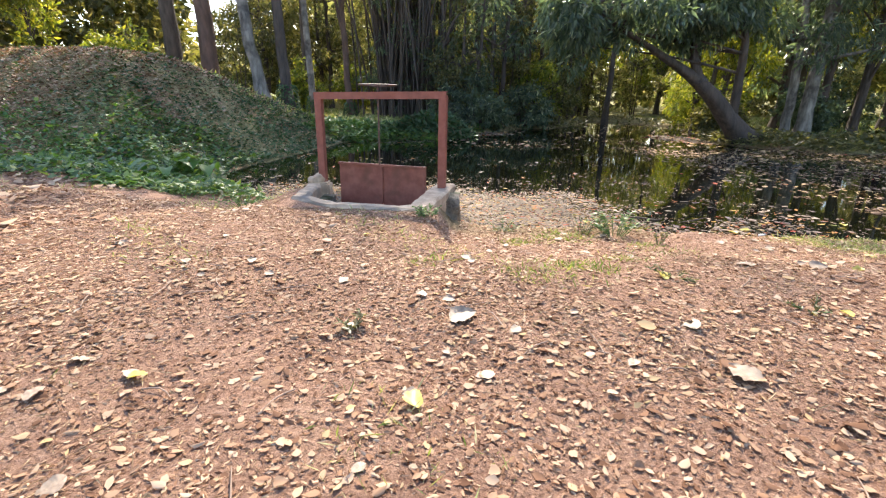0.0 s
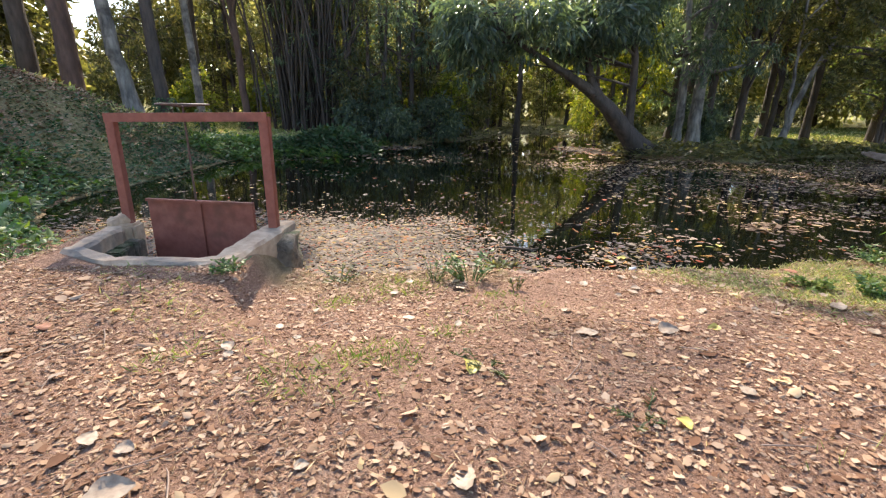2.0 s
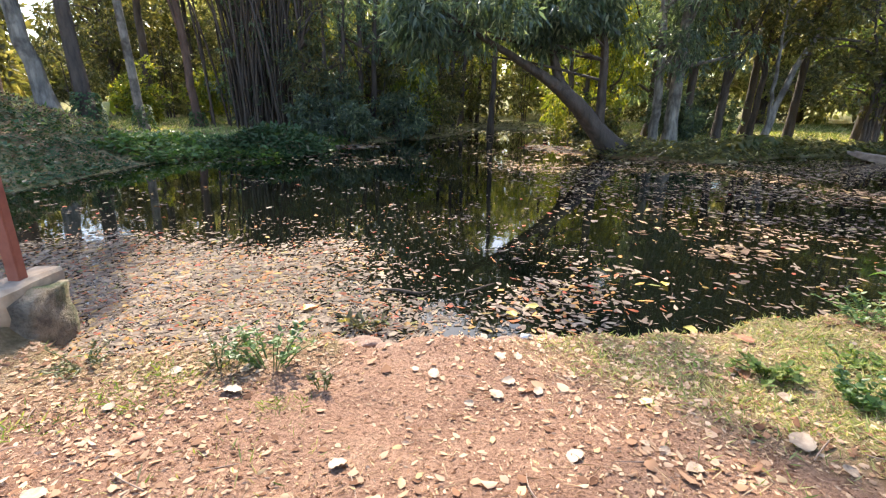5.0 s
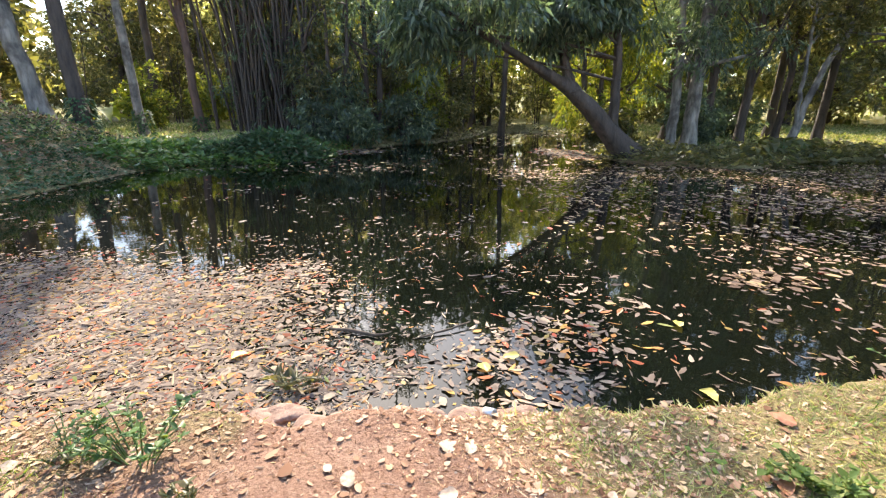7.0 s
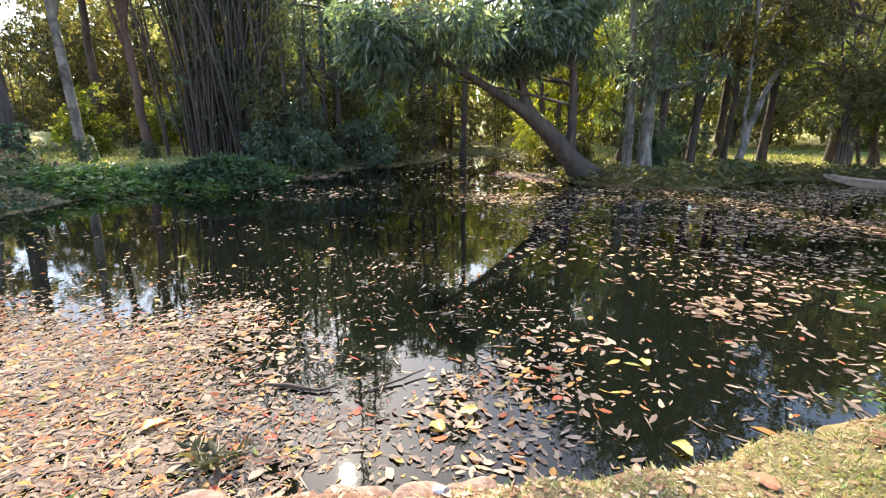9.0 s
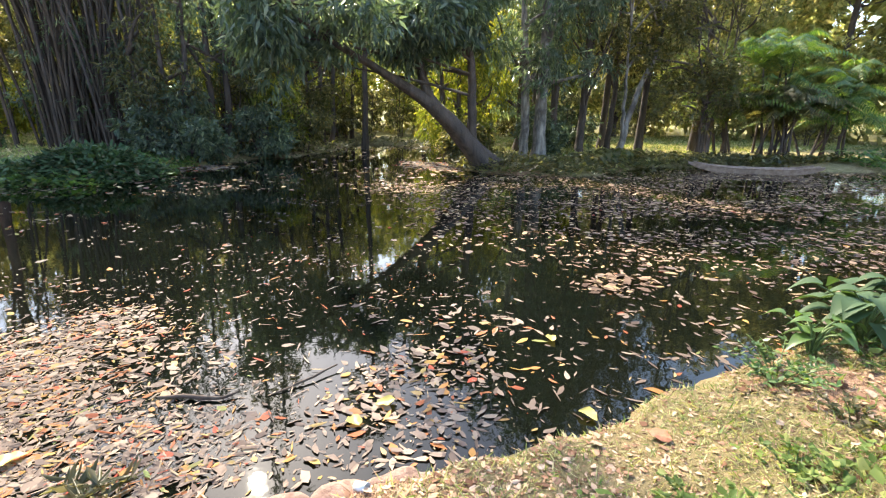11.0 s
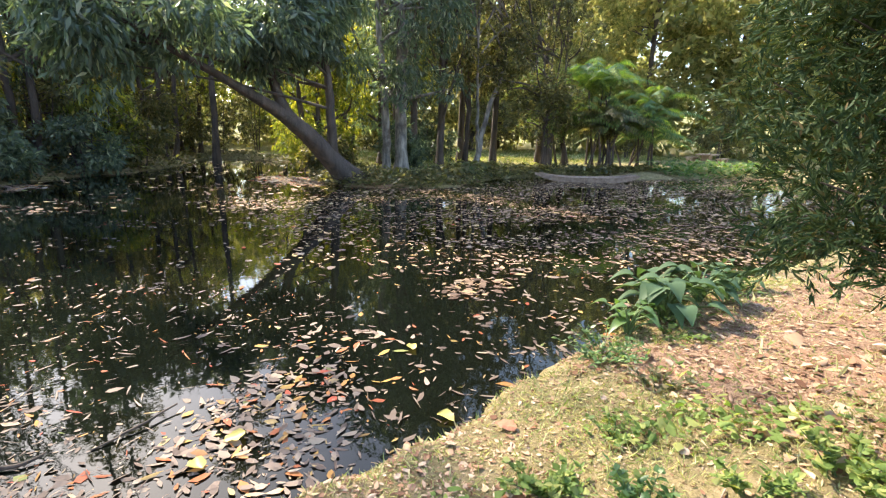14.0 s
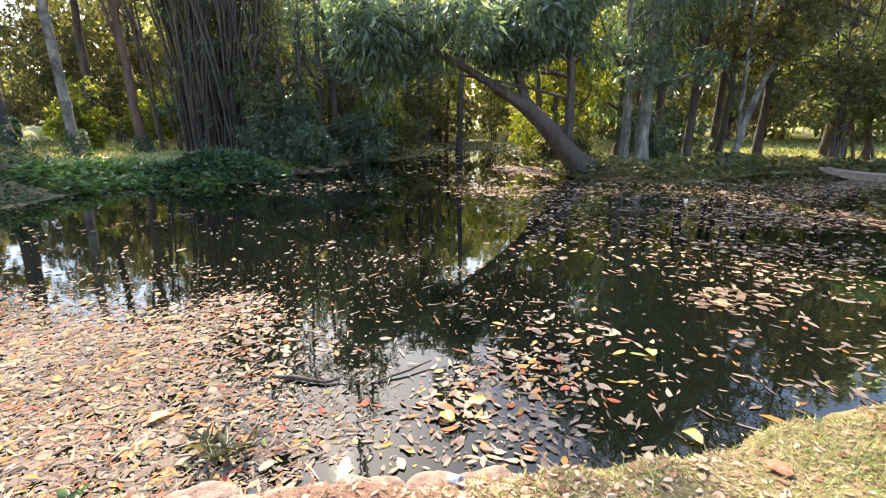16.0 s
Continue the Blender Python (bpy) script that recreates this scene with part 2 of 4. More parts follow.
        t = unit(np.gradient(c, axis=0))
        ref = np.where(np.abs(t[:, 2:3]) > 0.9, [[1.0, 0, 0]], [[0, 0, 1.0]])
        ref = np.broadcast_to(ref[len(ref) // 2], t.shape)
        a = unit(np.cross(t, ref))
        b = np.cross(t, a)
        th = np.linspace(0, 2 * np.pi, sides, endpoint=False)
        wob = 1 + 0.12 * np.sin(3 * th + o) + 0.06 * np.sin(5 * th + 2)
        ring = c[:, None] + r[:, None, None] * wob[None, :, None] * (np.cos(th)[None, :, None] * a[:, None] + np.sin(th)[None, :, None] * b[:, None])
        VV.append(ring.reshape(-1, 3))
        n = len(c)
        i, j = np.meshgrid(np.arange(n - 1), np.arange(sides), indexing="ij")
        q = np.stack([i * sides + j, i * sides + (j + 1) % sides, (i + 1) * sides + (j + 1) % sides, (i + 1) * sides + j], -1).reshape(-1, 4) + o
        FF.append(q)
        o += n * sides
    return np.concatenate(VV), np.concatenate(FF)


def smooth_path(pts, n=14, wob=0.0):
    """A bent line through a few (x, y, z, radius) with small irregularities."""
    pts = np.array(pts, float)
    u, v = np.linspace(0, 1, len(pts)), np.linspace(0, 1, n)
    out = np.stack([np.interp(v, u, pts[:, k]) for k in range(4)], 1)
    for _ in range(2):
        out[1:-1] = (out[:-2] + 2 * out[1:-1] + out[2:]) / 4
    out[1:-1, :2] += rng.normal(0, wob, (n - 2, 2))
    return out


def box_bm(bm, lo, hi, bev=0.0):
    m = Matrix.Translation([(a + b) / 2 for a, b in zip(lo, hi)]) @ Matrix.Diagonal([b - a for a, b in zip(lo, hi)] + [1])
    made = bmesh.ops.create_cube(bm, size=1, matrix=m)
    if bev:
        edges = {e for v in made["verts"] for e in v.link_edges}
        bmesh.ops.bevel(bm, geom=list(edges), offset=bev, segments=2, affect="EDGES")


def box(name, lo, hi, mat, parent=None, bev=0.0, label=""):
    bm = bmesh.new()
    box_bm(bm, lo, hi, bev)
    return part(name, from_bm(name, bm, mat), parent, label)


# ---- ground and water ----
POND = np.array([(-1.5, 10.45), (-0.1, 10.2), (0.22, 9.75), (0.45, 9.5), (1.25, 9.42), (2.2, 9.45), (2.55, 9.36), (3.4, 9.31), (4.2, 9.17), (4.55, 9.12), (5.0, 9.18), (5.6, 9.24), (6.1, 9.18), (6.6, 9.26), (7.1, 9.32), (8.0, 9.28), (9.2, 9.24),
                 (11.3, 9.05), (14, 8.8), (18, 8.6), (26, 10), (33, 13), (33, 16.5), (27, 18.0), (23.5, 19.6), (20.5, 22.3), (18, 21.5), (16, 20.6), (14.2, 20.3), (12.2, 21.2), (11.2, 22.6), (11.6, 25.3), (14, 31), (14.3, 39), (11, 40), (8.4, 34), (6, 30.5),
                 (4.3, 29.5), (2.4, 27.5), (1.2, 27.2), (1.0, 24.2), (-0.4, 22.6), (-2.5, 22.8), (-3.7, 20.6), (-4.25, 17), (-4.75, 14.5), (-4.3, 12.9), (-3.4, 11.4), (-2.3, 10.75)])


def pond_distance(X, Y):
    """Metres from the waterline, below nought over the water."""
    best = np.full(X.shape, 1e9)
    inside = np.zeros(X.shape, bool)
    for (ax, ay), (bx, by) in zip(POND, np.roll(POND, -1, 0)):
        t = np.clip(((X - ax) * (bx - ax) + (Y - ay) * (by - ay)) / ((bx - ax) ** 2 + (by - ay) ** 2), 0, 1)
        best = np.minimum(best, np.hypot(X - ax - t * (bx - ax), Y - ay - t * (by - ay)))
        hit = (ay > Y) != (by > Y)
        inside ^= hit & (X < (bx - ax) * (Y - ay) / (by - ay if by != ay else 1e-9) + ax)
    return np.where(inside, -best, best)


def step(a, b, x):
    t = np.clip((x - a) / (b - a), 0, 1)
    return t * t * (3 - 2 * t)


def waves(X, Y, s, seed=0.0):
    """Cheap smooth unevenness in about -1..1."""
    return (np.sin(X * s * 1.3 + seed + 1.7 * np.sin(Y * s * 0.7 + seed)) + np.sin(Y * s * 1.1 - 2 * seed + 1.3 * np.sin(X * s * 0.9)) + 0.6 * np.sin((X + Y) * s * 2.3 + seed)) / 2.6


def height(X, Y):
    X, Y = np.asarray(X, float), np.asarray(Y, float)
    d = pond_distance(X, Y) + 0.10 * waves(X, Y, 3.1, 2) + 0.04 * waves(X, Y, 9.7, 5)
    near = step(13, 11, Y) * step(-9, -7, X)
    bank = 0.05 + 0.14 * step(0, 0.18, d) + 0.33 * step(0.1, 2.8, d)
    far = 0.03 + 0.22 * step(0, 1.5, d) + 0.15 * step(1.5, 6, d)
    z = np.where(d > 0, near * bank + (1 - near) * far, -0.02 + np.maximum(d, -1.5) * 0.45)
    toe = np.minimum(d, Y - 11.2 + 0.25 * (X + 3.5) * (X < -3.5))
    mound = step(0.1, 6.0, toe) * step(-1.2, -3.4, X)
    z = z + mound * (2.4 - 2.35 * step(20, 28.0, Y + 0.25 * (X + 9)))
    z = z + (d > 0) * (0.025 * waves(X, Y, 2.2, 1) + 0.012 * waves(X, Y, 7.5, 3)) + 0.05 * (d > 2.0) * waves(X, Y, 0.9, 4)
    R = np.hypot(X - 5, Y - 10)
    z = z + 9.0 * step(48, 150, R)
    apron = step(-2.6, -1.9, X) * step(0.12, -0.12, X) * step(10.35, 10.1, Y) * step(7.4, 8.6, Y)
    z = np.maximum(z, z * (1 - apron) + 0.475 * apron)
    pit = (X > -1.72) & (Y > 9.0 - (X + 0.35) * 0.1) & (Y > 9.05 - (X + 1.2) * 0.65) & (Y < 10.6) & (X < -0.32 + (Y - 9.0) * 0.28)
    return np.where(pit, -0.75, z)


def axis(a, b, fine, reach):
    mid = np.arange(a, b + 1e-6, fine)
    out, s = [], fine
    x = 0.0
    while x < reach:
        s *= 1.09
        x += s
        out.append(x)
    out = np.array(out)
    return np.concatenate([a - out[::-1], mid, b + out])


gx, gy = axis(-5, 10, 0.07, 900), axis(3.0, 11, 0.07, 900)
GX, GY = np.meshgrid(gx, gy, indexing="ij")
GZ = height(GX, GY)
ni, nj = GX.shape
ii, jj = np.meshgrid(np.arange(ni - 1), np.arange(nj - 1), indexing="ij")
gf = np.stack([ii * nj + jj, (ii + 1) * nj + jj, (ii + 1) * nj + jj + 1, ii * nj + jj + 1], -1).reshape(-1, 4)
gme = mesh_np("ground", np.stack([GX, GY, GZ], -1).reshape(-1, 3), gf, SOIL, True)


def greenness(X, Y):
    d = pond_distance(X, Y)
    g = step(3.2, 4.3, X - (9.2 - Y) * 0.55 + 0.35 * waves(X, Y, 1.7, 3)) * step(12, 10, Y) * 0.7
    g = np.maximum(g, 0.5 * step(0.9, 0.2, d + 0.3 * waves(X, Y, 2.3, 6)) * (Y < 10) * (X < 2.4))
    g = np.maximum(g, step(10.5, 12, Y) * 0.8 * step(-0.8, 0.8, waves(X, Y, 1.1, 7) + 0.5))
    g = np.maximum(g, step(20, 23, Y) * 0.95 * (X > 15))
    g = np.maximum(g, step(28, 50, np.hypot(X, Y)))
    path = step(0.9, 0.5, np.abs(Y - 8.1 + 0.1 * (X - 8)) + 0.2 * waves(X, Y, 3, 2)) * (X > 6.5)
    return np.clip(g * (1 - 0.8 * path), 0, 1)


att = gme.attributes.new("green", "FLOAT", "POINT")
att.data.foreach_set("value", greenness(GX, GY).astype(np.float32).ravel())
ground = tagged(part("ground", gme), "reddish bare earth strewn with dry leaves and grass", "ground", kind="structure")

bm = bmesh.new()
box_bm(bm, (-6, 8.6, -0.012), (36, 42, 0.0))
water = tagged(part("water", from_bm("water", bm, WATER)), "dark still pond water mirroring the trees", "water", kind="structure")
water.location.z = 0.0

# ---- trees ----


def crown_leaves(clumps, count, length, width, droop=0.5, flat=0.8):
    """Leaves in twig-like sprays within clumps (x, y, z, radius)."""
    c = np.array(clumps, float)
    w = c[:, 3] ** 2
    sprays = max(count // 9, 1)
    pick = rng.choice(len(c), sprays, p=w / w.sum())
    dirs = unit(rng.normal(size=(sprays, 3)))
    rad = c[pick, 3] * rng.uniform(0.25, 1.0, sprays) ** 0.5
    tip = c[pick, :3] + dirs * rad[:, None] * [1, 1, flat]
    k = np.repeat(np.arange(sprays), 9)
    P = tip[k] + rng.normal(0, length * 0.35, (len(k), 3))
    D = unit(dirs[k] * 0.7 + rng.normal(0, 0.6, (len(k), 3)) + [0, 0, -droop])
    s = rng.uniform(0.65, 1.25, len(k))
    return leaf_arrays(P, D, length * s, width * s)


def limbs_to(trunk, clumps, share=1.0, r=0.06):
    """Limbs from the trunk to the clumps."""
    t = np.array(trunk, float)
    out = []
    for c in clumps:
        if rng.uniform() > share:
            continue
        low = t[(t[:, 2] < c[2] - 0.2)]
        s = low[-1] if len(low) else t[len(t) // 2]
        s = s if rng.uniform() < 0.5 or len(low) < 4 else low[-rng.integers(1, 4)]
        m = (np.array(s[:3]) + np.array(c[:3])) / 2 + rng.normal(0, 0.2, 3) + [0, 0, 0.15]
        out.append(smooth_path([(*s[:3], min(r * 1.3, s[3] * 0.8)), (*m, r), (*c[:3], r * 0.25)], 8))
    return out


def tree(label, trunks, clumps, leaves, length, width, leafmat, bark, droop=0.5, share=0.7, limb=0.06, category="tree", flat=0.8):
    """A tree: tapered trunks given as (x, y, z, radius) lines, limbs, a crown of leaves in clumps."""
    base = trunks[0][0]
    root = tagged(new("tree"), label, category)
    root.location = base[:3]
    off = np.array(base[:3])
    lines = [smooth_path(t, 18, 0.02) for t in trunks]
    for ln in lines:
        ln[0, 3] *= 1.5
        ln[1, 3] *= 1.15
    for ln in lines:
        V, F = tube([ln], 10)
        part("trunk", mesh_np("trunk", V - off, F, bark, True), root)
    lb = []
    for i, c in enumerate(clumps):
        lb += limbs_to(lines[i % len(lines)], [c], share, limb)
    for ln in lb:
        V, F = tube([ln], 5)
        part("limb", mesh_np("limb", V - off, F, bark, True), root)
    if leaves:
        V, F = crown_leaves(clumps, leaves, length, width, droop, flat)
        part("crown", mesh_np("crown", V - off, F, leafmat), root)
    return root


def g(x, y):
    return float(height(np.array([x]), np.array([y]))[0])


def cloud(cx, cy, cz, rx, ry, rz, n, r0=0.7, r1=1.4):
    """Clump centres scattered in an ellipsoid."""
    d = unit(rng.normal(size=(n, 3))) * rng.uniform(0.2, 1, (n, 1)) ** 0.4
    return [(cx + a * rx, cy + b * ry, cz + c * rz, rng.uniform(r0, r1)) for a, b, c in d]


# leaning tree over the water
tree("dark leaning evergreen tree with long drooping leaves at the water's edge",
     [[(12.3, 23.0, -0.1, 0.46), (11.2, 22.7, 0.95, 0.36), (10.2, 22.45, 1.8, 0.30), (9.27, 22.2, 2.45, 0.22), (8.2, 21.9, 2.95, 0.14), (7.2, 21.5, 3.4, 0.11), (5.8, 21.0, 3.9, 0.07), (4.6, 20.6, 4.6, 0.04)],
      [(9.5, 22.25, 2.3, 0.2), (9.2, 22.3, 3.0, 0.16), (8.9, 22.3, 4.4, 0.12), (8.4, 22.2, 6.4, 0.06)],
      [(11.3, 22.8, 0.7, 0.2), (11.2, 22.6, 1.6, 0.17), (11.0, 22.4, 3.4, 0.14), (10.6, 22.2, 6.0, 0.07)]],
     cloud(6.0, 21.4, 4.5, 2.5, 1.7, 0.8, 22, 0.55, 0.9) + cloud(8.9, 22.2, 5.6, 1.7, 1.5, 1.9, 18, 0.8, 1.2) + cloud(11.0, 22.4, 6.5, 1.8, 1.7, 2.6, 16, 0.7, 1.1) + [(5.0, 21.5, 3.4, .6), (4.2, 21.8, 3.8, .8), (4.4, 21.6, 2.8, .5)],
     20000, 0.32, 0.085, MANGO, BARK, 1.0, .35, .04)
# upright trunks on the point
tree("tall evergreen tree with a pale streaked double trunk",
     [[(15.3, 24.3, 0.1, 0.30), (15.3, 24.3, 2.5, 0.24), (15.4, 24.4, 6, 0.2), (15.1, 24.5, 11, 0.08)], [(14.6, 24.4, 0.1, 0.2), (14.6, 24.4, 2.5, 0.17), (14.3, 24.6, 7, 0.1)]],
     cloud(15.0, 24.2, 8.2, 2.8, 2.0, 5.2, 40, 0.8, 1.3) + cloud(15.4, 23.2, 4.0, 2.0, 0.9, 1.0, 8, 0.5, 0.8), 14000, 0.28, 0.07, MANGO, PALEBARK, 0.9)
for x, y, h, r, mat, lab in ((17.6, 26.6, 19, 0.2, MANGO, "dark-barked evergreen tree with a dense low crown"), (19.2, 26.4, 18, 0.2, DIM, "slender shade tree with a dark crown"), (16.6, 28, 15, 0.22, MANGO, "dark-barked evergreen tree behind the point"),
                            (21.6, 27.0, 18, 0.16, DIM, "thin-stemmed tree with brownish leaves"), (19.5, 31, 11, .2, BRIGHT, "sunlit broadleaf tree behind the point")):
    tree(lab, [[(x, y, g(x, y) - .1, r), (x + .1, y, 2.5, r * .85), (x - .1, y, h * .6, r * .6), (x, y, h, .04)]],
         cloud(x, y, h * .56, 2.4, 2.0, h * .42, 30, .7, 1.3), 8500, .25, .075, mat, BARK, .6)
tree("bushy dark-leaved tree with many stems from the ground",
     [[(24.5 + .2 * i, 23.6, g(24.5, 23.6) - .1, .09), (24.5 + .4 * i, 23.6 + .2 * i, 2.5, .07), (24.4 + .7 * i, 23.6, 6, .03)] for i in (-2, -1, 0, 1, 2)],
     cloud(23.6, 23.8, 6.6, 2.9, 1.8, 5.2, 44, .7, 1.2), 12000, .22, .085, DIM, BARK, .4)
tree("crooked pale-stemmed tree with twisting branches",
     [[(20.2, 24.8, .2, .15), (20.8, 24.8, 2.5, .13), (21.3, 24.7, 4.0, .11), (21.9, 24.7, 5.0, .09), (22.2, 24.7, 7.5, .05)], [(20.5, 24.8, .3, .09), (20.2, 24.7, 2.6, .08), (20.0, 24.7, 6.5, .04)]],
     cloud(21.2, 25.4, 8.0, 2.4, 1.6, 4.2, 26, .7, 1.2), 7000, .2, .075, DIM, PALEBARK, .4)

for x, y, h, n in ((23.2, 26.4, 25, 2600), (25.8, 25.2, 22, 2600), (20.2, 27.6, 25, 2000)):
    tree("tall slender tree with an airy high crown behind the point", [[(x, y, g(x, y) - .1, .17), (x + .2, y, h * .4, .13), (x, y, h, .03)]], cloud(x, y, h * .68, 3.0, 2.4, h * .3, 26, .7, 1.3), n, .3, .1, DIM, BARK, .5)

# tall trunks on the mound and the west bank
for (x, y, r, bark, lean, h, lab) in ((-10.4, 26.0, .36, REDBARK, (0, 0), 22, "tall tree with a thick reddish-brown trunk"), (-7.3, 23.6, .23, PALEBARK, (-2.2, .3), 25, "leaning tree with peeling pale grey bark"),
                                      (-6.5, 24.2, .22, BARK, (-.6, 0), 24, "straight dark-trunked tree on the mound's foot"), (-6.4, 28.0, .17, PALEBARK, (-.9, 0), 25, "slim grey-barked tree with ivy at its foot"),
                                      (-5.2, 31.0, .19, REDBARK, (-.9, 0), 26, "slim brown-trunked tree at the pond's edge"), (-12.5, 27, .36, BARK, (0.2, 0), 18, "ivy-clad dark trunk on the mound"),
                                      (-8.8, 35, .22, BARK, (.4, 0), 18, "tall thin tree in the woods")):
    # unseen crowns raised and filled out with boughs to shade mound and left ground
    z0 = g(x, y) - .15
    tree(lab, [[(x, y, z0, r), (x + lean[0] * .2, y, z0 + 3, r * .88), (x + lean[0] * .5, y, z0 + h * .5, r * .6), (x + lean[0], y, z0 + h, .05)]],
         cloud(x + lean[0] * .8, y, h * .70, 2.6, 2.4, h * .26, 12, .6, 1.1) + cloud(x + lean[0] * .5, y + 1, z0 + (9.5 if x > -8 else 14.5), 3.2, 2.8, 1.8, 14, .8, 1.4), 6500, .26, .08, DIM, bark, .7, .8)

# dark bamboo thicket beyond the water
root = tagged(new("bamboo_thicket"), "dense dark clump of tall bamboo and creepers", "bamboo", kind="stuff")
root.location = (-0.8, 31, 0)
culms = []
for i in range(120):
    x, y = rng.normal(-2.0, 1.25), rng.normal(32.0, .9)
    a = rng.normal(0, 1.7, 2)
    culms.append(smooth_path([(x, y, .1, .055), (x + a[0] * .15, y + a[1] * .15, 4, .05), (x + a[0] * .6, y + a[1] * .6, 9, .04), (x + a[0] * 1.7, y + a[1] * 1.2, 14, .012)], 10))
for ln in culms:
    V, F = tube([ln], 5)
    part("culm", mesh_np("culm", V - np.array([-.8, 31, 0]), F, BARK, True), root)
V, F = crown_leaves(cloud(-1.6, 31.9, 9.5, 2.8, 1.6, 4.2, 60, .6, 1.1) + cloud(-.2, 31.0, 3.0, 1.2, 1.0, 2.6, 20, .4, .8) + cloud(-2.2, 30.6, 3.4, 1.6, .6, 2.6, 12, .3, .6), 15000, .26, .05, .8)
part("leaves", mesh_np("leaves", V - np.array([-.8, 31, 0]), F, MANGO), root)

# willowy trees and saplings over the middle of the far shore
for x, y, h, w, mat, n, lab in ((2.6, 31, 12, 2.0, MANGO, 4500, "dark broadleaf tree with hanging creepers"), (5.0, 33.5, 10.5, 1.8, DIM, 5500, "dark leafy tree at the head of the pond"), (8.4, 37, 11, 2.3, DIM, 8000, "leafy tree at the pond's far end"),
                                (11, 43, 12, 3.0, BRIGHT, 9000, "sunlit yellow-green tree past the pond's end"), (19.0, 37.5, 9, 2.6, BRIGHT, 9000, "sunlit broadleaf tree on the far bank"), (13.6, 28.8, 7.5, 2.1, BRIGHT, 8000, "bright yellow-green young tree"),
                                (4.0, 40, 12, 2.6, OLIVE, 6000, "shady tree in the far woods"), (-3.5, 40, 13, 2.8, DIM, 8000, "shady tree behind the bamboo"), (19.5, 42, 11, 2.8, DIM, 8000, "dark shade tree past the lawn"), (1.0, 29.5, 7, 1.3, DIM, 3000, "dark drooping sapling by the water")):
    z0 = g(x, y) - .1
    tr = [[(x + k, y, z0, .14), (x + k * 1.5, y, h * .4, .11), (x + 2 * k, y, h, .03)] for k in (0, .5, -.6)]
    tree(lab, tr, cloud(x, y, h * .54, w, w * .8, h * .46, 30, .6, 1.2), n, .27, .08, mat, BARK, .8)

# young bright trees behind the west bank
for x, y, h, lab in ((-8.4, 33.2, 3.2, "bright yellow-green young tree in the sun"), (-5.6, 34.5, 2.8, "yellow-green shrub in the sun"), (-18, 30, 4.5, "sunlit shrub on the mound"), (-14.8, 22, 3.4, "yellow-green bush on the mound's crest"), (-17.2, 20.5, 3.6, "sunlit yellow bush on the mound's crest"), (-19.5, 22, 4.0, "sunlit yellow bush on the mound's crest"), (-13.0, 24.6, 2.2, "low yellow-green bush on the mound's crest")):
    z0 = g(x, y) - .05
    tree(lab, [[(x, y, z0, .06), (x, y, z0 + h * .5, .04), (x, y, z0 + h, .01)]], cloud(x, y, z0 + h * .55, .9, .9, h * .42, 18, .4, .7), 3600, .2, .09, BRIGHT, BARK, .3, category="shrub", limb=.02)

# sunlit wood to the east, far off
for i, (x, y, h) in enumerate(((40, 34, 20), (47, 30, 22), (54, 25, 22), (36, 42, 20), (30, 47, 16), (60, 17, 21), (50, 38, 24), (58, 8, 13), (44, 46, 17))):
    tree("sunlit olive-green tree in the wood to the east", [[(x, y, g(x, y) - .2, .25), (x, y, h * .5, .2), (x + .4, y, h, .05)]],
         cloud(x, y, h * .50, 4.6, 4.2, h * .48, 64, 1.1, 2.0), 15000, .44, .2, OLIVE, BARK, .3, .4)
# undergrowth round the far shore
def shrub(label, x, y, w, h, n, mat, size=.2):
    z0 = g(x, y) - .05
    st = [[(x + k, y, z0, .035), (x + k * 2, y, z0 + h * .5, .025), (x + k * 3, y + k, z0 + h, .01)] for k in (-.15, 0, .18)]
    return tree(label, st, cloud(x, y, z0 + h * .5, w, w * .7, h * .5, 16, .4, .75), n, size, size * .36, mat, BARK, .6, .6, .02, "shrub")


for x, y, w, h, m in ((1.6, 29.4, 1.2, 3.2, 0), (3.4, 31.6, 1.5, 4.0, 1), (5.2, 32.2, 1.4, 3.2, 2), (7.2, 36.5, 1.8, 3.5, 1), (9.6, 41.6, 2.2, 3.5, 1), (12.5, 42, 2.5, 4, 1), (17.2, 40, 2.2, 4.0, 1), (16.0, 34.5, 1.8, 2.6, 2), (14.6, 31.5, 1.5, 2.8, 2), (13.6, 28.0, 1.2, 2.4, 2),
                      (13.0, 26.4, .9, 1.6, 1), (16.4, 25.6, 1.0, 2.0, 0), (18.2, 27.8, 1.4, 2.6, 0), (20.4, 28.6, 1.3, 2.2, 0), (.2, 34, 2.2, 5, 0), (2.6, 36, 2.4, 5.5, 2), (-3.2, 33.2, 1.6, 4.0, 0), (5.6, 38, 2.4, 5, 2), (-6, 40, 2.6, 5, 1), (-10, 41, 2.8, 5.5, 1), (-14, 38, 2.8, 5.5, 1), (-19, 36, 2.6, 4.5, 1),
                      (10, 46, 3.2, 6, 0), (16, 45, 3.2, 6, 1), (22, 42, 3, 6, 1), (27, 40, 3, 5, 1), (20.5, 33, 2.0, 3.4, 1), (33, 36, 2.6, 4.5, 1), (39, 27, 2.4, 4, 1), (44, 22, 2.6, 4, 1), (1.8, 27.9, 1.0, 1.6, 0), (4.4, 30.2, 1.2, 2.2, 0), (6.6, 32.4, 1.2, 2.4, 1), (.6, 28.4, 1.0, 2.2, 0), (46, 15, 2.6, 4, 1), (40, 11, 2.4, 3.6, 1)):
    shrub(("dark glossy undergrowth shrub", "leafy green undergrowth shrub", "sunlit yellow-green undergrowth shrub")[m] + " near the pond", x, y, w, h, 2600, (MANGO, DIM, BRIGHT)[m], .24)
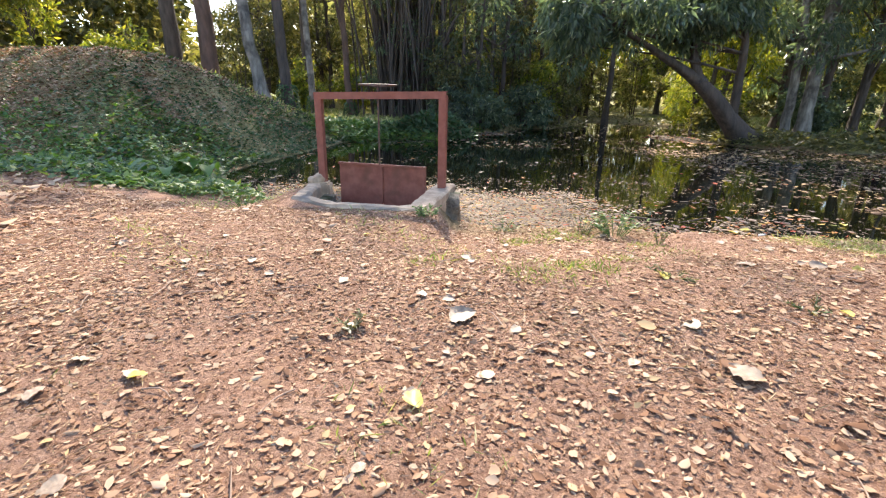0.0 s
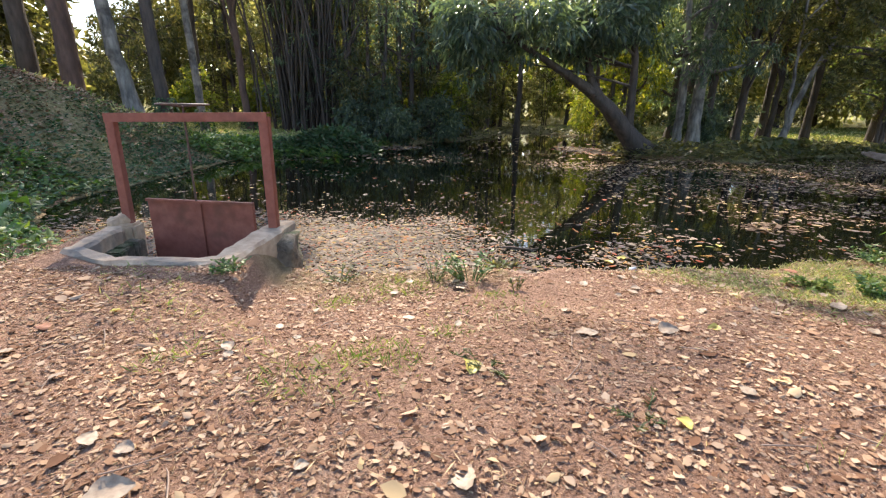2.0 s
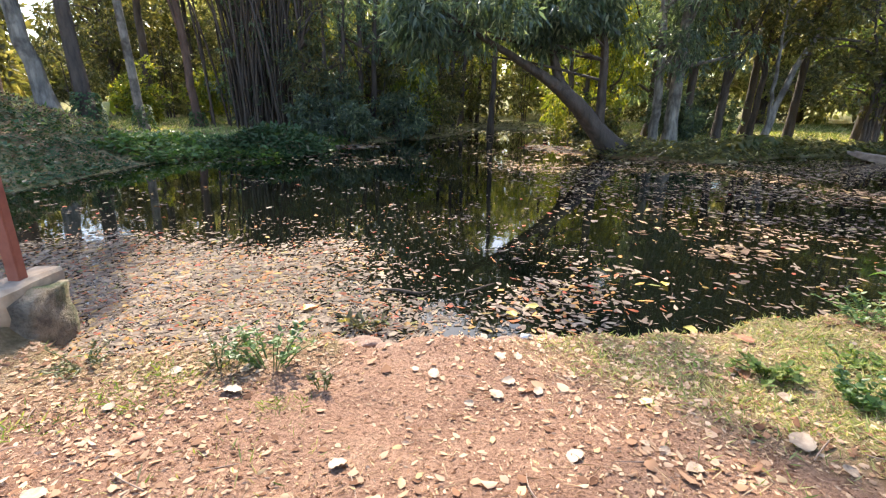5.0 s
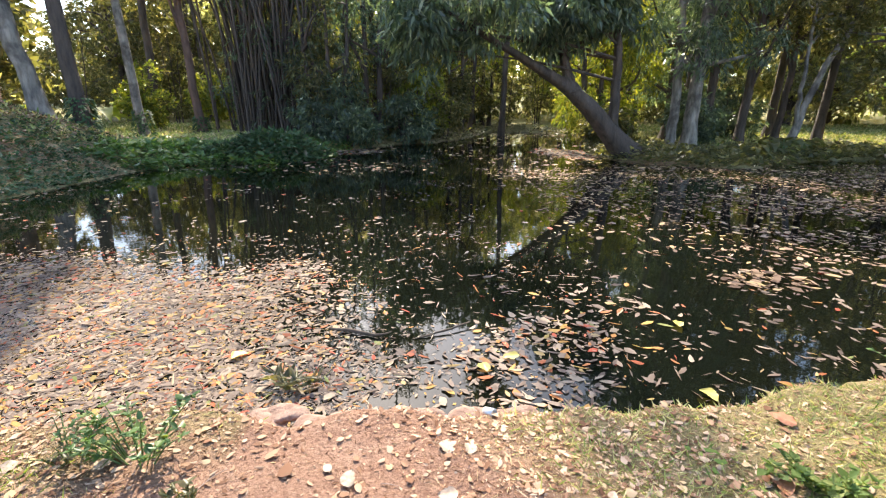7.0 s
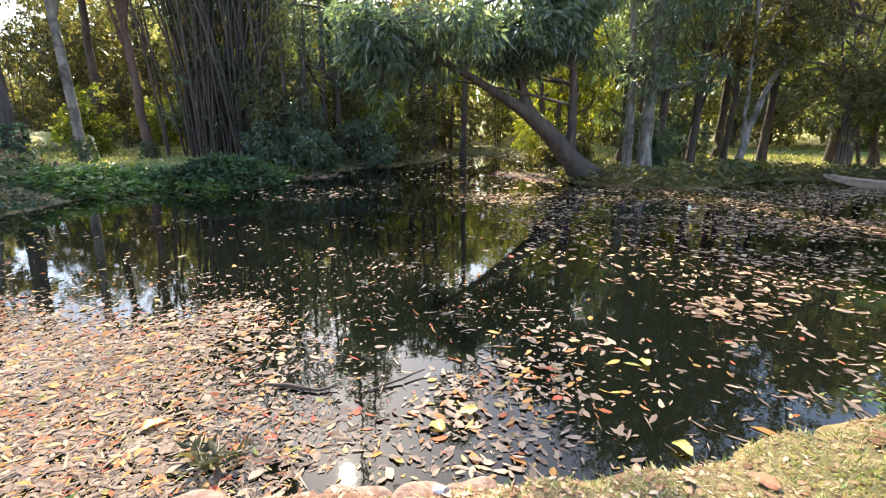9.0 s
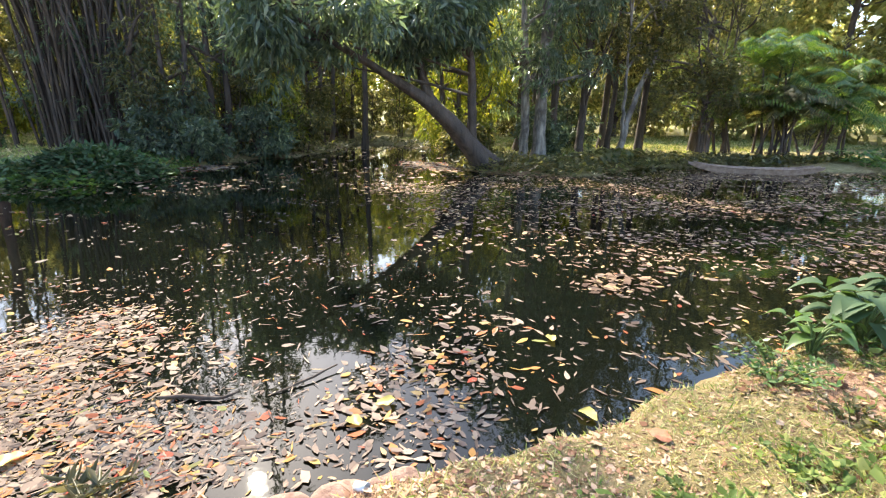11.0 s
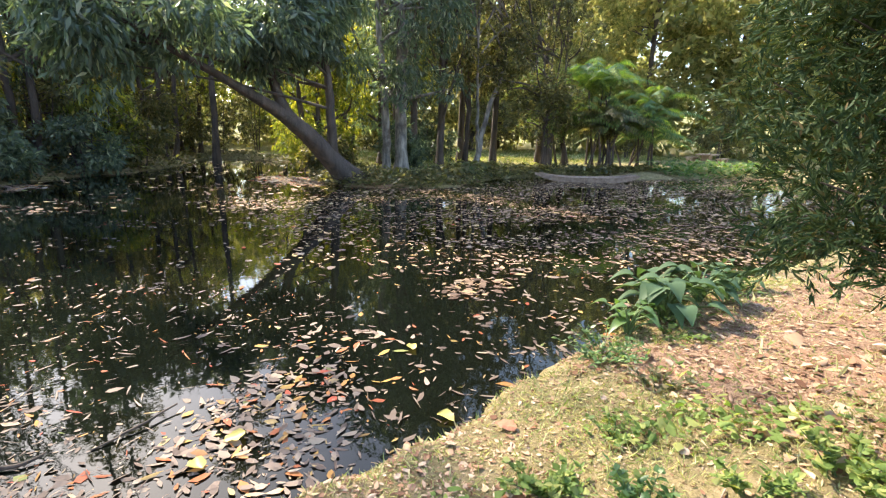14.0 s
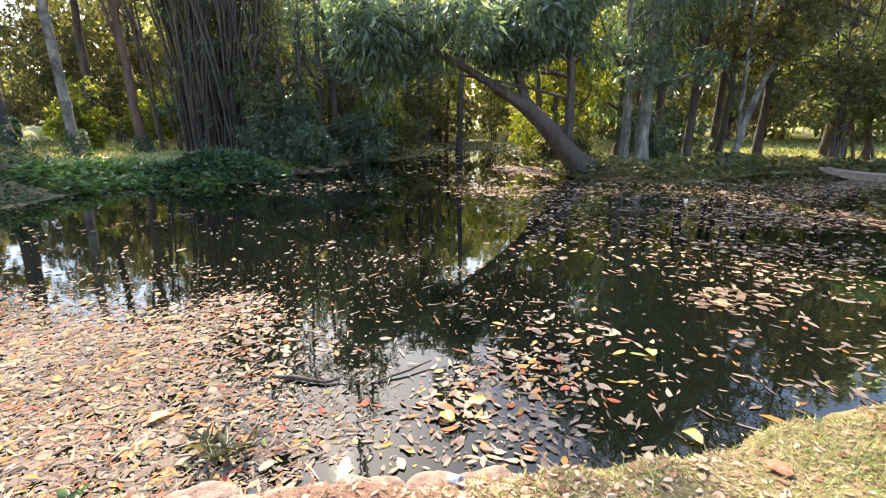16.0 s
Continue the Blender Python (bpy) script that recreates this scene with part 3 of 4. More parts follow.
# tall trees that close the north side and dapple the bank
for x, y, h, w, mat, n in ((-1.5, 36, 14, 2.4, DIM, 5200), (3.0, 37, 12, 2.2, MANGO, 5200), (7.5, 43, 12, 2.6, DIM, 5200), (-14, 43, 11, 2.6, DIM, 4600), (11.5, 50, 12, 3.0, BRIGHT, 5200), (18.5, 46, 12, 3.0, BRIGHT, 5200), (25.5, 47, 14, 3.0, DIM, 5200),
                           (-4.5, 46, 15, 3.2, DIM, 5200), (1, 46, 16, 3.0, BRIGHT, 5200), (-11, 48, 13, 3.2, DIM, 5200), (22.5, 28.5, 17, 2.4, DIM, 3600), (18.5, 29.5, 18, 2.4, MANGO, 3600), (-9.5, 45, 15, 3.2, DIM, 5200), (-15.5, 47, 13, 3.2, DIM, 5200)):
    z0 = g(x, y) - .2
    tree("tall dark-trunked tree in the northern wood", [[(x, y, z0, .2), (x + .1, y, h * .3, .16), (x - .2, y, h * .65, .11), (x, y, h, .03)]],
         cloud(x, y, h * .60, w, w, h * .40, 34, .8, 1.5), n, .34, .12, mat, BARK, .6, .5)
# added crowns that block sky on both sides of its streak on the water
for x, y, h, n in ((4.7, 35.5, 20, 3400), (10.6, 35.5, 21, 4200)):
    tree("added tall tree that narrows the sky mirrored in the pond", [[(x, y, 0, .17), (x + .2, y, h * .4, .13), (x, y, h, .03)]], cloud(x, y, h * .66, 1.7, 1.6, h * .32, 24, .6, 1.0), n, .34, .12, DIM, BARK, .6, .7)
# sparse high crown, not in view, added to throw dapples on the near earth
for x, y, h, n in ((3.6, 34.8, 29, 260),):
    tree("added tall slender tree whose thin crown dapples the bank", [[(x, y, 0, .15), (x + .2, y, h * .4, .12), (x, y, h, .03)]], cloud(x, y, h * .82, 2.6, 2.6, h * .16, 12, .5, .9), n, .34, .12, DIM, BARK, .6, .8)
# crown out of view, added to keep the sluice gate and chamber in shade
tree("added tall tree whose dense high crown shades the sluice", [[(-1.4, 35.2, 0, .2), (-1.5, 35.2, 9, .15), (-1.6, 35, 22, .04)]], cloud(-1.6, 35, 20.8, .9, 1.2, 1.6, 12, .5, .7), 3200, .34, .12, DIM, BARK, .6, .6)
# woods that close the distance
# woods beyond the pond take the lightened leaf in place of sun glare
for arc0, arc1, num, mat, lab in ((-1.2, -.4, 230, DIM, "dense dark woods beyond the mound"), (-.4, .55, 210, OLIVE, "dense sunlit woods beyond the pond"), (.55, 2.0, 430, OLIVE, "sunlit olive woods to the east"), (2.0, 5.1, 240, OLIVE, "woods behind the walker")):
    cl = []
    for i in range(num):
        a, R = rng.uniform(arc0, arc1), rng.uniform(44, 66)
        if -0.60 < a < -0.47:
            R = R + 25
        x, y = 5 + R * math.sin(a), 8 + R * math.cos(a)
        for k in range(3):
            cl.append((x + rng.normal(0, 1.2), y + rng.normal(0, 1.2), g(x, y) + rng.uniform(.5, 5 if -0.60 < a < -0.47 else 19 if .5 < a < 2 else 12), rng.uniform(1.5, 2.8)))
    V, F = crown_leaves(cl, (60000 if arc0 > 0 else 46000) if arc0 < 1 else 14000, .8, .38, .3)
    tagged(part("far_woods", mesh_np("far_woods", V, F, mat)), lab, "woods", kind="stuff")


# ---- palms ----
def palm(label, x, y, h, fronds, reach, mat, seed):
    """Clustered feather palm: ringed canes and arching fronds of narrow leaflets."""
    z0 = g(x, y) - .05
    root = tagged(new("palm"), label, "palm", group="palms by the lawn")
    root.location = (x, y, z0)
    PV, PF, o = [], [], 0
    for s in range(8):
        bx, by = rng.normal(0, .5, 2)
        hh = h * rng.uniform(.2, .68)
        tx, ty = bx + rng.normal(0, .5), by + rng.normal(0, .4)
        V, F = tube([smooth_path([(bx, by, 0, .07), ((bx + tx) / 2, (by + ty) / 2, hh * .5, .055), (tx, ty, hh, .04)], 10)], 7)
        part("cane", mesh_np("cane", V, F, BARK, True), root)
        for f in range(fronds):
            a, el = rng.uniform(0, 2 * np.pi), rng.uniform(.7, 1.5)
            L = reach * rng.uniform(.75, 1.1)
            u = np.linspace(0, 1, 26)
            r = L * (u * math.cos(el) + .38 * u ** 2.2)
            zz = L * (u * math.sin(el) - .72 * u ** 3)
            c = np.stack([tx + r * math.cos(a), ty + r * math.sin(a), hh + zz], 1)
            t = unit(np.gradient(c, axis=0))
            side = unit(np.cross(t, [0, 0, 1.0]))
            for sg in (-1, 1):
                D = side * sg * .7 + t * .6 + [0, 0, -.6]
                ll = L * .22 * np.sin(np.pi * (u * .85 + .12))
                V, F = leaf_arrays(c, D, ll, .075, .1, np.array([0, 0, 1.0]))
                PV.append(V)
                PF.append(F + o)
                o += len(V)
            V, F = leaf_arrays(c[:-1], c[1:] - c[:-1], L / 22, .03, .1)
            PV.append(V)
            PF.append(F + o)
            o += len(V)
    part("fronds", mesh_np("fronds", np.concatenate(PV), np.concatenate(PF), mat), root)
    return root


# sun and shade among the palms are put into their frond colours
palm("tall arching feather palm in the sun", 26.2, 24.0, 6.6, 10, 3.2, LIGHTHERB, 1)
palm("clustered feather palm with sunlit arching fronds", 28.2, 22.4, 7.0, 10, 3.2, HERB, 2)
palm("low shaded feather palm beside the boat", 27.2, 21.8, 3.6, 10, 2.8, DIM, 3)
palm("feather palm at the lawn's edge", 29.8, 21.0, 5.2, 10, 2.8, HERB, 4)

# ---- juniper by the path ----
root = tagged(new("juniper"), "young juniper with feathery green drooping sprays", "conifer")
JX, JY = 6.5, 6.85
jz = g(JX, JY) - .05
root.location = (JX, JY, jz)
lines = [smooth_path([(0, 0, 0, .05), (.02, .03, .7, .045), (-.05, .0, 1.4, .04), (.1, .05, 2.6, .03), (.1, 0, 4.4, .008)], 16, .01)]
V, F = tube(lines, 9)
part("trunk", mesh_np("trunk", V, F, BARK, True), root)
br, tips = [], []
for i in range(135):
    zb = .85 + 3.05 * (i * .7549 % 1)
    a = 2 * np.pi * (i * .5698 % 1)
    L = max((1.4 - .20 * max(zb - 1.0, 0)) * rng.uniform(.6, 1.0) * (.7 + .3 * min(zb / .9, 1)), .3)
    up = rng.uniform(.05, .9)
    s = np.array([.03, 0, zb])
    e = s + [L * math.cos(a), L * math.sin(a), L * up]
    m = (s + e) / 2 + [0, 0, -.10]
    ln = smooth_path([(*s, .014), (*m, .009), (*e, .003)], 9, .01)
    br.append(ln)
    for q in ln[2:]:
        for b in range(4):
            side = unit(np.array([math.cos(a), math.sin(a), up]) * .5 + rng.normal(0, .55, 3))
            c = q[:3] + side * rng.uniform(.05, .2)
            for k in range(7):
                tips.append((*(c + side * rng.uniform(-.08, .08) + rng.normal(0, .04, 3)), *(side + [0, 0, -.1])))
for ln in br:
    V, F = tube([ln], 5)
    part("branch", mesh_np("branch", V, F, BARK, True), root)
T = np.array(tips)
k = np.repeat(np.arange(len(T)), 20)
sd_ = unit(T[:, 3:6] + rng.normal(0, .6, (len(T), 3)))
u = rng.uniform(0, 1, len(k))[:, None]
P = T[k, :3] + sd_[k] * u * .12
D = unit(sd_[k] + rng.normal(0, .4, (len(k), 3)))
V, F = leaf_arrays(P, D, rng.uniform(.03, .055, len(k)), .0095, .2)
part("foliage", mesh_np("foliage", V, F, JUNIPER), root)


# ---- sluice gate ----
gate = tagged(new("sluice_gate"), "rust-red steel sluice gate with a handwheel on its beam", "sluice gate")
TURN = math.degrees(math.atan2(-.49, 1.66))
gate.matrix_basis = pose(-.86, 10.105, 0, 0, 0, TURN)


def channel(name, length, mat, parent, m, w=.1, d=.07, t=.012):
    """Steel channel standing along z, open at the back."""
    bm = bmesh.new()
    box_bm(bm, (-w / 2, 0, 0), (w / 2, t, length), .003)
    box_bm(bm, (-w / 2, t, 0), (-w / 2 + t, d, length), .003)
    box_bm(bm, (w / 2 - t, t, 0), (w / 2, d, length), .003)
    ob = part(name, from_bm(name, bm, mat), parent)
    ob.matrix_basis = m
    return ob


channel("post", 1.22, RUST, gate, pose(-.865, 0, .44, 0, 0, 0))
channel("post", 1.22, RUST, gate, pose(.865, 0, .475, 0, 0, 0))
channel("crossbeam", 1.83, RUST, gate, pose(-.915, -.01, 1.655, 0, 88.8, 0), .09, .09)
plate = box("gate_plate", (-.62, .06, -.75), (.64, .075, .77), RUST, gate, .003, "rusty red steel gate plate")
box("rim", (-.62, .025, .77), (.64, .075, .80), RUST, plate, .003)
box("rim", (.60, .03, -.7), (.64, .06, .77), RUST, plate, .003)
box("stiffener", (-.03, .035, -.7), (.03, .06, .77), RUST, plate, .003)
V, F = tube([smooth_path([(0, .02, .8, .011), (0, .02, 1.82, .011)], 4)], 8)
part("spindle", mesh_np("spindle", V, F, DARKRUST, True), gate)
th = np.linspace(0, 2 * np.pi, 33)
rim = np.stack([.24 * np.cos(th), .02 + .24 * np.sin(th), np.full(33, 1.80), np.full(33, .011)], 1)
V, F = tube([rim], 7)
wheel = part("handwheel", mesh_np("handwheel", V, F, DARKRUST, True), gate, "thin rusted steel handwheel")
for a in (0.4, 1.97, 3.54, 5.11):
    V, F = tube([smooth_path([(0, .02, 1.78, .01), (.24 * math.cos(a), .02 + .24 * math.sin(a), 1.80, .01)], 4)], 6)
    part("spoke", mesh_np("spoke", V, F, DARKRUST, True), wheel)


def wall_line(name, pts, w, z0, z1, mat, parent, jag=.015):
    """A rough wall along a line of (x, y) with uneven edges."""
    bm = bmesh.new()
    pts = [Vector((*p, 0)) for p in pts]
    dense = []
    for a, b in zip(pts, pts[1:]):
        n = max(int((b - a).length / .12), 1)
        dense += [a.lerp(b, i / n) for i in range(n)]
    dense.append(pts[-1])
    rows = []
    for i, p in enumerate(dense):
        d = (dense[min(i + 1, len(dense) - 1)] - dense[max(i - 1, 0)]).normalized()
        s = Vector((-d.y, d.x, 0))
        j = lambda: random.uniform(-jag, jag)
        zt = z1(i / (len(dense) - 1)) if callable(z1) else z1
        prof = [(-w / 2, z0), (-w / 2, zt - .03), (-w / 2 + .03, zt), (w / 2 - .03, zt), (w / 2, zt - .03), (w / 2, z0)]
        rows.append([bm.verts.new(p + s * (o + j()) + Vector((0, 0, z + j() * .7))) for o, z in prof])
    for a, b in zip(rows, rows[1:]):
        for k in range(5):
            bm.faces.new((a[k], a[k + 1], b[k + 1], b[k]))
    bm.faces.new(rows[0])
    bm.faces.new(rows[-1][::-1])
    return part(name, from_bm(name, bm, mat), parent)


chamber = tagged(new("sluice_chamber"), "weathered concrete sluice chamber with a mossy broken block", "concrete chamber")
chamber.location = (0, 0, 0)
wall_line("front_wall", [(-1.78, 9.44), (-1.24, 9.03), (-.26, 8.93)], .17, -.8, .51, CONCRETE, chamber)
wall_line("side_wall", [(-1.76, 9.42), (-1.78, 10.5)], .2, -.8, .50, CONCRETE, chamber)
wall_line("side_wall", [(-.30, 8.92), (.03, 10.15)], .27, -.8, lambda u: .51 + .05 * u, CONCRETE, chamber)
bm = bmesh.new()
bmesh.ops.create_cube(bm, size=1, matrix=Matrix.Translation((.10, 9.84, .19)) @ Matrix.Diagonal((.22, .46, .54, 1)))
bmesh.ops.subdivide_edges(bm, edges=bm.edges, cuts=5, use_grid_fill=True)
for v in bm.verts:
    v.co += Vector(noise.noise_vector(v.co * 4)) * .06 * (1 if v.co.z < .5 else .35)
part("block", from_bm("block", bm, MOSSY, True), chamber, "broken mossy masonry block")
box("footing", (-1.9, 10.25, .1), (-1.58, 10.5, .515), CONCRETE, chamber, .03)
for i in range(4):
    box("ledge", (-1.66, 9.5 + .2 * i, -.8), (-1.52 + .03 * (i % 2), 9.66 + .2 * i, .36), MOSSY, chamber, .015)
bm = bmesh.new()
bmesh.ops.create_icosphere(bm, subdivisions=3, radius=.1, matrix=Matrix.Translation((-1.76, 10.38, .55)) @ Matrix.Diagonal((1.1, .9, .6, 1)))
for v in bm.verts:
    v.co += Vector(noise.noise_vector(v.co * 9)) * .07
tagged(part("stone", from_bm("stone", bm, CONCRETE)), "pale broken stone lying on the sluice footing", "stone")

# ---- boat ----
boat = tagged(new("boat"), "long shallow weathered wooden punt moored at the bank", "boat")
boat.matrix_basis = pose(22.0, 19.3, .0, 0, 0, -41)
bm = bmesh.new()
sec = []
for i in range(15):
    u = i / 14 * 2 - 1
    x, w = u * 2.3, .42 * (1 - .45 * abs(u) ** 3)
    zk, zt = .30 * abs(u) ** 3.2 - .05, .2 + .16 * abs(u) ** 3
    sec.append([bm.verts.new(p) for p in ((x, -w, zt), (x, -w * .85, zk), (x, w * .85, zk), (x, w, zt), (x, w - .05, zt), (x, w * .85 - .05, zk + .04), (x, -w * .85 + .05, zk + .04), (x, -w + .05, zt))])
for a, b in zip(sec, sec[1:]):
    for k in range(8):
        bm.faces.new((a[k], a[(k + 1) % 8], b[(k + 1) % 8], b[k]))
bm.faces.new(sec[0])
bm.faces.new(sec[-1])
part("hull", from_bm("hull", bm, WOOD), boat)
for x in (-1.2, 0.2, 1.4):
    box("thwart", (x - .1, -.36, .15), (x + .1, .36, .18), WOOD, boat, .006)
for sgn in (-1, 1):
    wl = [(i / 10 * 4.2 - 2.1, sgn * (.42 * (1 - .45 * abs(i / 5 - 1) ** 3) + .01), .2 + .16 * abs(i / 5 - 1) ** 3, .022) for i in range(11)]
    V, F = tube([wl], 6)
    part("gunwale", mesh_np("gunwale", V, F, WOOD, True), boat)

# ---- garden furniture past the lawn ----
tb = tagged(new("picnic_table"), "low grey concrete picnic table on the far bank", "table")
tb.location = (38, 20.5, g(38, 20.5))
box("tabletop", (-.8, -.5, .62), (.8, .5, .72), CONCRETE, tb, .02)
box("pedestal", (-.3, -.25, -.1), (.3, .25, .62), CONCRETE, tb, .02)
for dy in (-1.0, 1.0):
    bnch = tagged(new("bench"), "grey concrete bench slab beside the picnic table", "bench", group="benches at the picnic table")
    bnch.location = (38, 20.5 + dy, g(38, 20.5 + dy))
    box("seat", (-.75, -.18, .36), (.75, .18, .44), CONCRETE, bnch, .015)
    box("leg", (-.55, -.14, -.1), (-.35, .14, .36), CONCRETE, bnch, .01)
    box("leg", (.35, -.14, -.1), (.55, .14, .36), CONCRETE, bnch, .01)


# ---- low plants ----
def herb(label, x, y, r, h, n, length, width, mat, category="plant", group="", up=.8, z=None):
    """A low leafy herb: thin stems fan out and bear leaves."""
    z0 = g(x, y) if z is None else z
    root = tagged(new("herb"), label, category, group)
    root.location = (x, y, z0)
    stems, P, D = [], [], []
    for i in range(max(n // 14, 5)):
        a, rr = rng.uniform(0, 2 * np.pi), r * rng.uniform(.1, 1) ** .6
        e = np.array([rr * math.cos(a), rr * math.sin(a), h * rng.uniform(.45, 1.05) * (1 - .3 * rr / r)])
        ln = smooth_path([(e[0] * .25, e[1] * .25, -.03, .005), (e[0] * .6, e[1] * .6, e[2] * .6, .004), (*e, .002)], 7)
        stems.append(ln)
        for k in range(14):
            q = ln[rng.integers(2, 7)]
            b = rng.uniform(0, 2 * np.pi)
            P.append(q[:3])
            D.append((math.cos(b), math.sin(b), rng.uniform(-.2, up)))
    for ln in stems:
        V, F = tube([ln], 4)
        part("stem", mesh_np("stem", V, F, STEM), root)
    P, D = np.array(P), np.array(D)
    s = rng.uniform(.45, 1.0, len(P))
    V, F = broad_arrays(P, D, length * s, width * s, .25)
    part("leaves", mesh_np("leaves", V, F, mat), root)
    return root


def big_leaf_plant(label, x, y, n, reach, size, mat, z=None):
    """Taro-like plant: arching stalks, each with one large pointed leaf."""
    z0 = g(x, y) if z is None else z
    root = tagged(new("taro"), label, "plant")
    root.location = (x, y, z0)
    for i in range(n):
        a, rr, h = rng.uniform(0, 2 * np.pi), reach * rng.uniform(.2, 1), reach * rng.uniform(.5, 1.1)
        e = np.array([rr * math.cos(a), rr * math.sin(a), h])
        V, F = tube([smooth_path([(0, 0, -.05, .012), (e[0] * .35, e[1] * .35, h * .75, .009), (*e, .006)], 8)], 5)
        stalk = part("stalk", mesh_np("stalk", V, F, STEM, True), root)
        L, W = size * rng.uniform(.7, 1.15), size * rng.uniform(.5, .75)
        u = np.linspace(0, 1, 7)
        wid = W / 2 * np.array([.35, .85, 1, .88, .62, .32, .02])
        D = np.array([math.cos(a), math.sin(a), 0])
        S = np.array([-D[1], D[0], 0])
        sp = e + np.outer(u - .15, D) * L + np.outer(.06 * L * np.sin(u * 3) - .45 * L * u ** 2, [0, 0, 1.0])
        lift = np.outer(wid * .35, [0, 0, 1.0])
        VV = np.concatenate([sp, sp + S * wid[:, None] + lift, sp - S * wid[:, None] + lift])
        FF = [(k, k + 1, 7 + k + 1, 7 + k) for k in range(6)] + [(k + 1, k, 14 + k, 14 + k + 1) for k in range(6)]
        part("leaf", mesh_np("leaf", VV, FF, mat, True), root)
    return root


big_leaf_plant("broad-leaved green taro clump on the bank", 7.9, 9.08, 34, .40, .29, IVY)
big_leaf_plant("young taro clump with glossy leaves on the bank", 8.7, 9.08, 26, .36, .26, IVY)
big_leaf_plant("low taro clump with bright leaves on the bank", 9.7, 9.05, 20, .3, .22, IVY)
big_leaf_plant("small taro plant at the water's edge", 7.3, 9.12, 14, .26, .2, HERB)
# clumps on the point have their shade put in through the dim leaf
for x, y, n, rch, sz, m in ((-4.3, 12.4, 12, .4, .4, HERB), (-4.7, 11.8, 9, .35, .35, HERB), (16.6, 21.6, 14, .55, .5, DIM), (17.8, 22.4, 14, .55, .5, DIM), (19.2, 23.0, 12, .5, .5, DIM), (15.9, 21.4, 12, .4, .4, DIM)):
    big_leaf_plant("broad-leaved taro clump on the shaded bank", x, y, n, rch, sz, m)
for x, y, h in ((-9.8, 31.5, 2.2), (-13.6, 25.0, 2.0), (-12.6, 29.5, 2.4)):
    big_leaf_plant("young banana plant with upright sunlit leaves", x, y, 8, h * .6, 1.2, BRIGHT)
for i, (x, y, r, h, n, L, W, m, lab) in enumerate((
        (1.95, 8.95, .34, .32, 320, .06, .03, HERB, "scrubby green weed tuft on the bank's edge"), (1.6, 9.0, .2, .3, 120, .05, .02, DIM, "thin dry weed on the bank's edge"), (2.3, 8.6, .08, .22, 60, .05, .02, DIM, "small upright weed seedling"),
        (5.1, 8.35, .24, .12, 300, .06, .035, LIGHTHERB, "low yellow-green leafy herb"), (5.3, 7.95, .2, .2, 320, .06, .035, HERB, "low dark-green leafy herb"), (6.1, 7.4, .28, .2, 320, .07, .04, LIGHTHERB, "spreading broad-leaved herb among dry leaves"),
        (6.3, 7.1, .3, .18, 340, .07, .04, LIGHTHERB, "spreading broad-leaved herb among dry leaves"), (5.7, 7.65, .2, .14, 200, .06, .035, LIGHTHERB, "spreading broad-leaved herb among dry leaves"), (5.75, 8.35, .2, .1, 160, .05, .03, LIGHTHERB, "low yellow-green leafy herb"), (6.5, 8.45, .22, .14, 220, .05, .03, DIM, "low shaded herb by the bare path"),
        (6.7, 9.0, .4, .2, 420, .06, .03, HERB, "leafy ground herb among the taro"), (7.9, 9.1, .4, .2, 420, .06, .03, HERB, "leafy ground herb among the taro"), (9.2, 9.1, .5, .22, 420, .06, .03, HERB, "leafy ground herb on the bank"),
        (-.15, 8.72, .22, .1, 220, .05, .03, HERB, "low green weed against the sluice wall"), (.7, 9.2, .3, .14, 200, .05, .02, DIM, "thin weed tuft on the bank"), (-2.6, 9.8, .4, .2, 320, .07, .03, HERB, "leafy weed beside the sluice chamber"), (-3.6, 10.3, .45, .18, 360, .07, .03, HERB, "leafy weed beside the sluice chamber"),
        (-.5, 6.2, .1, .07, 60, .05, .02, DIM, "withered dark weed sprig on the earth"), (1.6, 6.9, .25, .05, 110, .045, .012, DIM, "small grassy weed tuft"), (2.2, 6.4, .2, .05, 90, .045, .012, DIM, "small grassy weed tuft"))):
    herb(lab, x, y, r, h, n, L, W, m)
herb("grey-green rosette weed standing in the floating leaves", 2.56, 9.83, .2, .12, 60, .16, .03, DIM, z=0.0)


# ---- carpets of small leaves ----
def carpet(name, label, category, pts, length, width, mat, lift=(0, .05), tilt=.6, broad=False, curl=.3):
    x, y = pts[:, 0], pts[:, 1]
    z = height(x, y) + rng.uniform(*lift, len(x))
    a = rng.uniform(0, 2 * np.pi, len(x))
    D = np.stack([np.cos(a), np.sin(a), rng.normal(.1, tilt, len(x))], 1)
    s = .45 + 1.1 * rng.uniform(0, 1, len(x)) ** 2
    P = np.stack([x, y, z], 1)
    V, F = broad_arrays(P, D, length * s, width * s, curl) if broad else leaf_arrays(P, D, length * s, width * s)
    return tagged(part(name, mesh_np(name, V, F, mat)), label, category, kind="stuff")


def scatter(n, x0, x1, y0, y1, keep):
    p = np.stack([rng.uniform(x0, x1, n), rng.uniform(y0, y1, n)], 1)
    return p[rng.uniform(0, 1, n) < keep(p[:, 0], p[:, 1], pond_distance(p[:, 0], p[:, 1]))]


no_pit = lambda X, Y: ~((X > -1.9) & (X < .2) & (Y > 8.95))
carpet("mound_creeper", "low green creeper over the mound's slope", "creeper", scatter(150000, -16, -1.8, 10.4, 24, lambda X, Y, d: (d > -.05) * step(10.2, 11.6, Y - .2 * (X + 3.5)) * np.clip(.55 - .45 * step(1.8, 5, d) + .25 * waves(X, Y, 1.2, 3), .08, 1)), .095, .06, IVY, (.0, .07), .4, True)
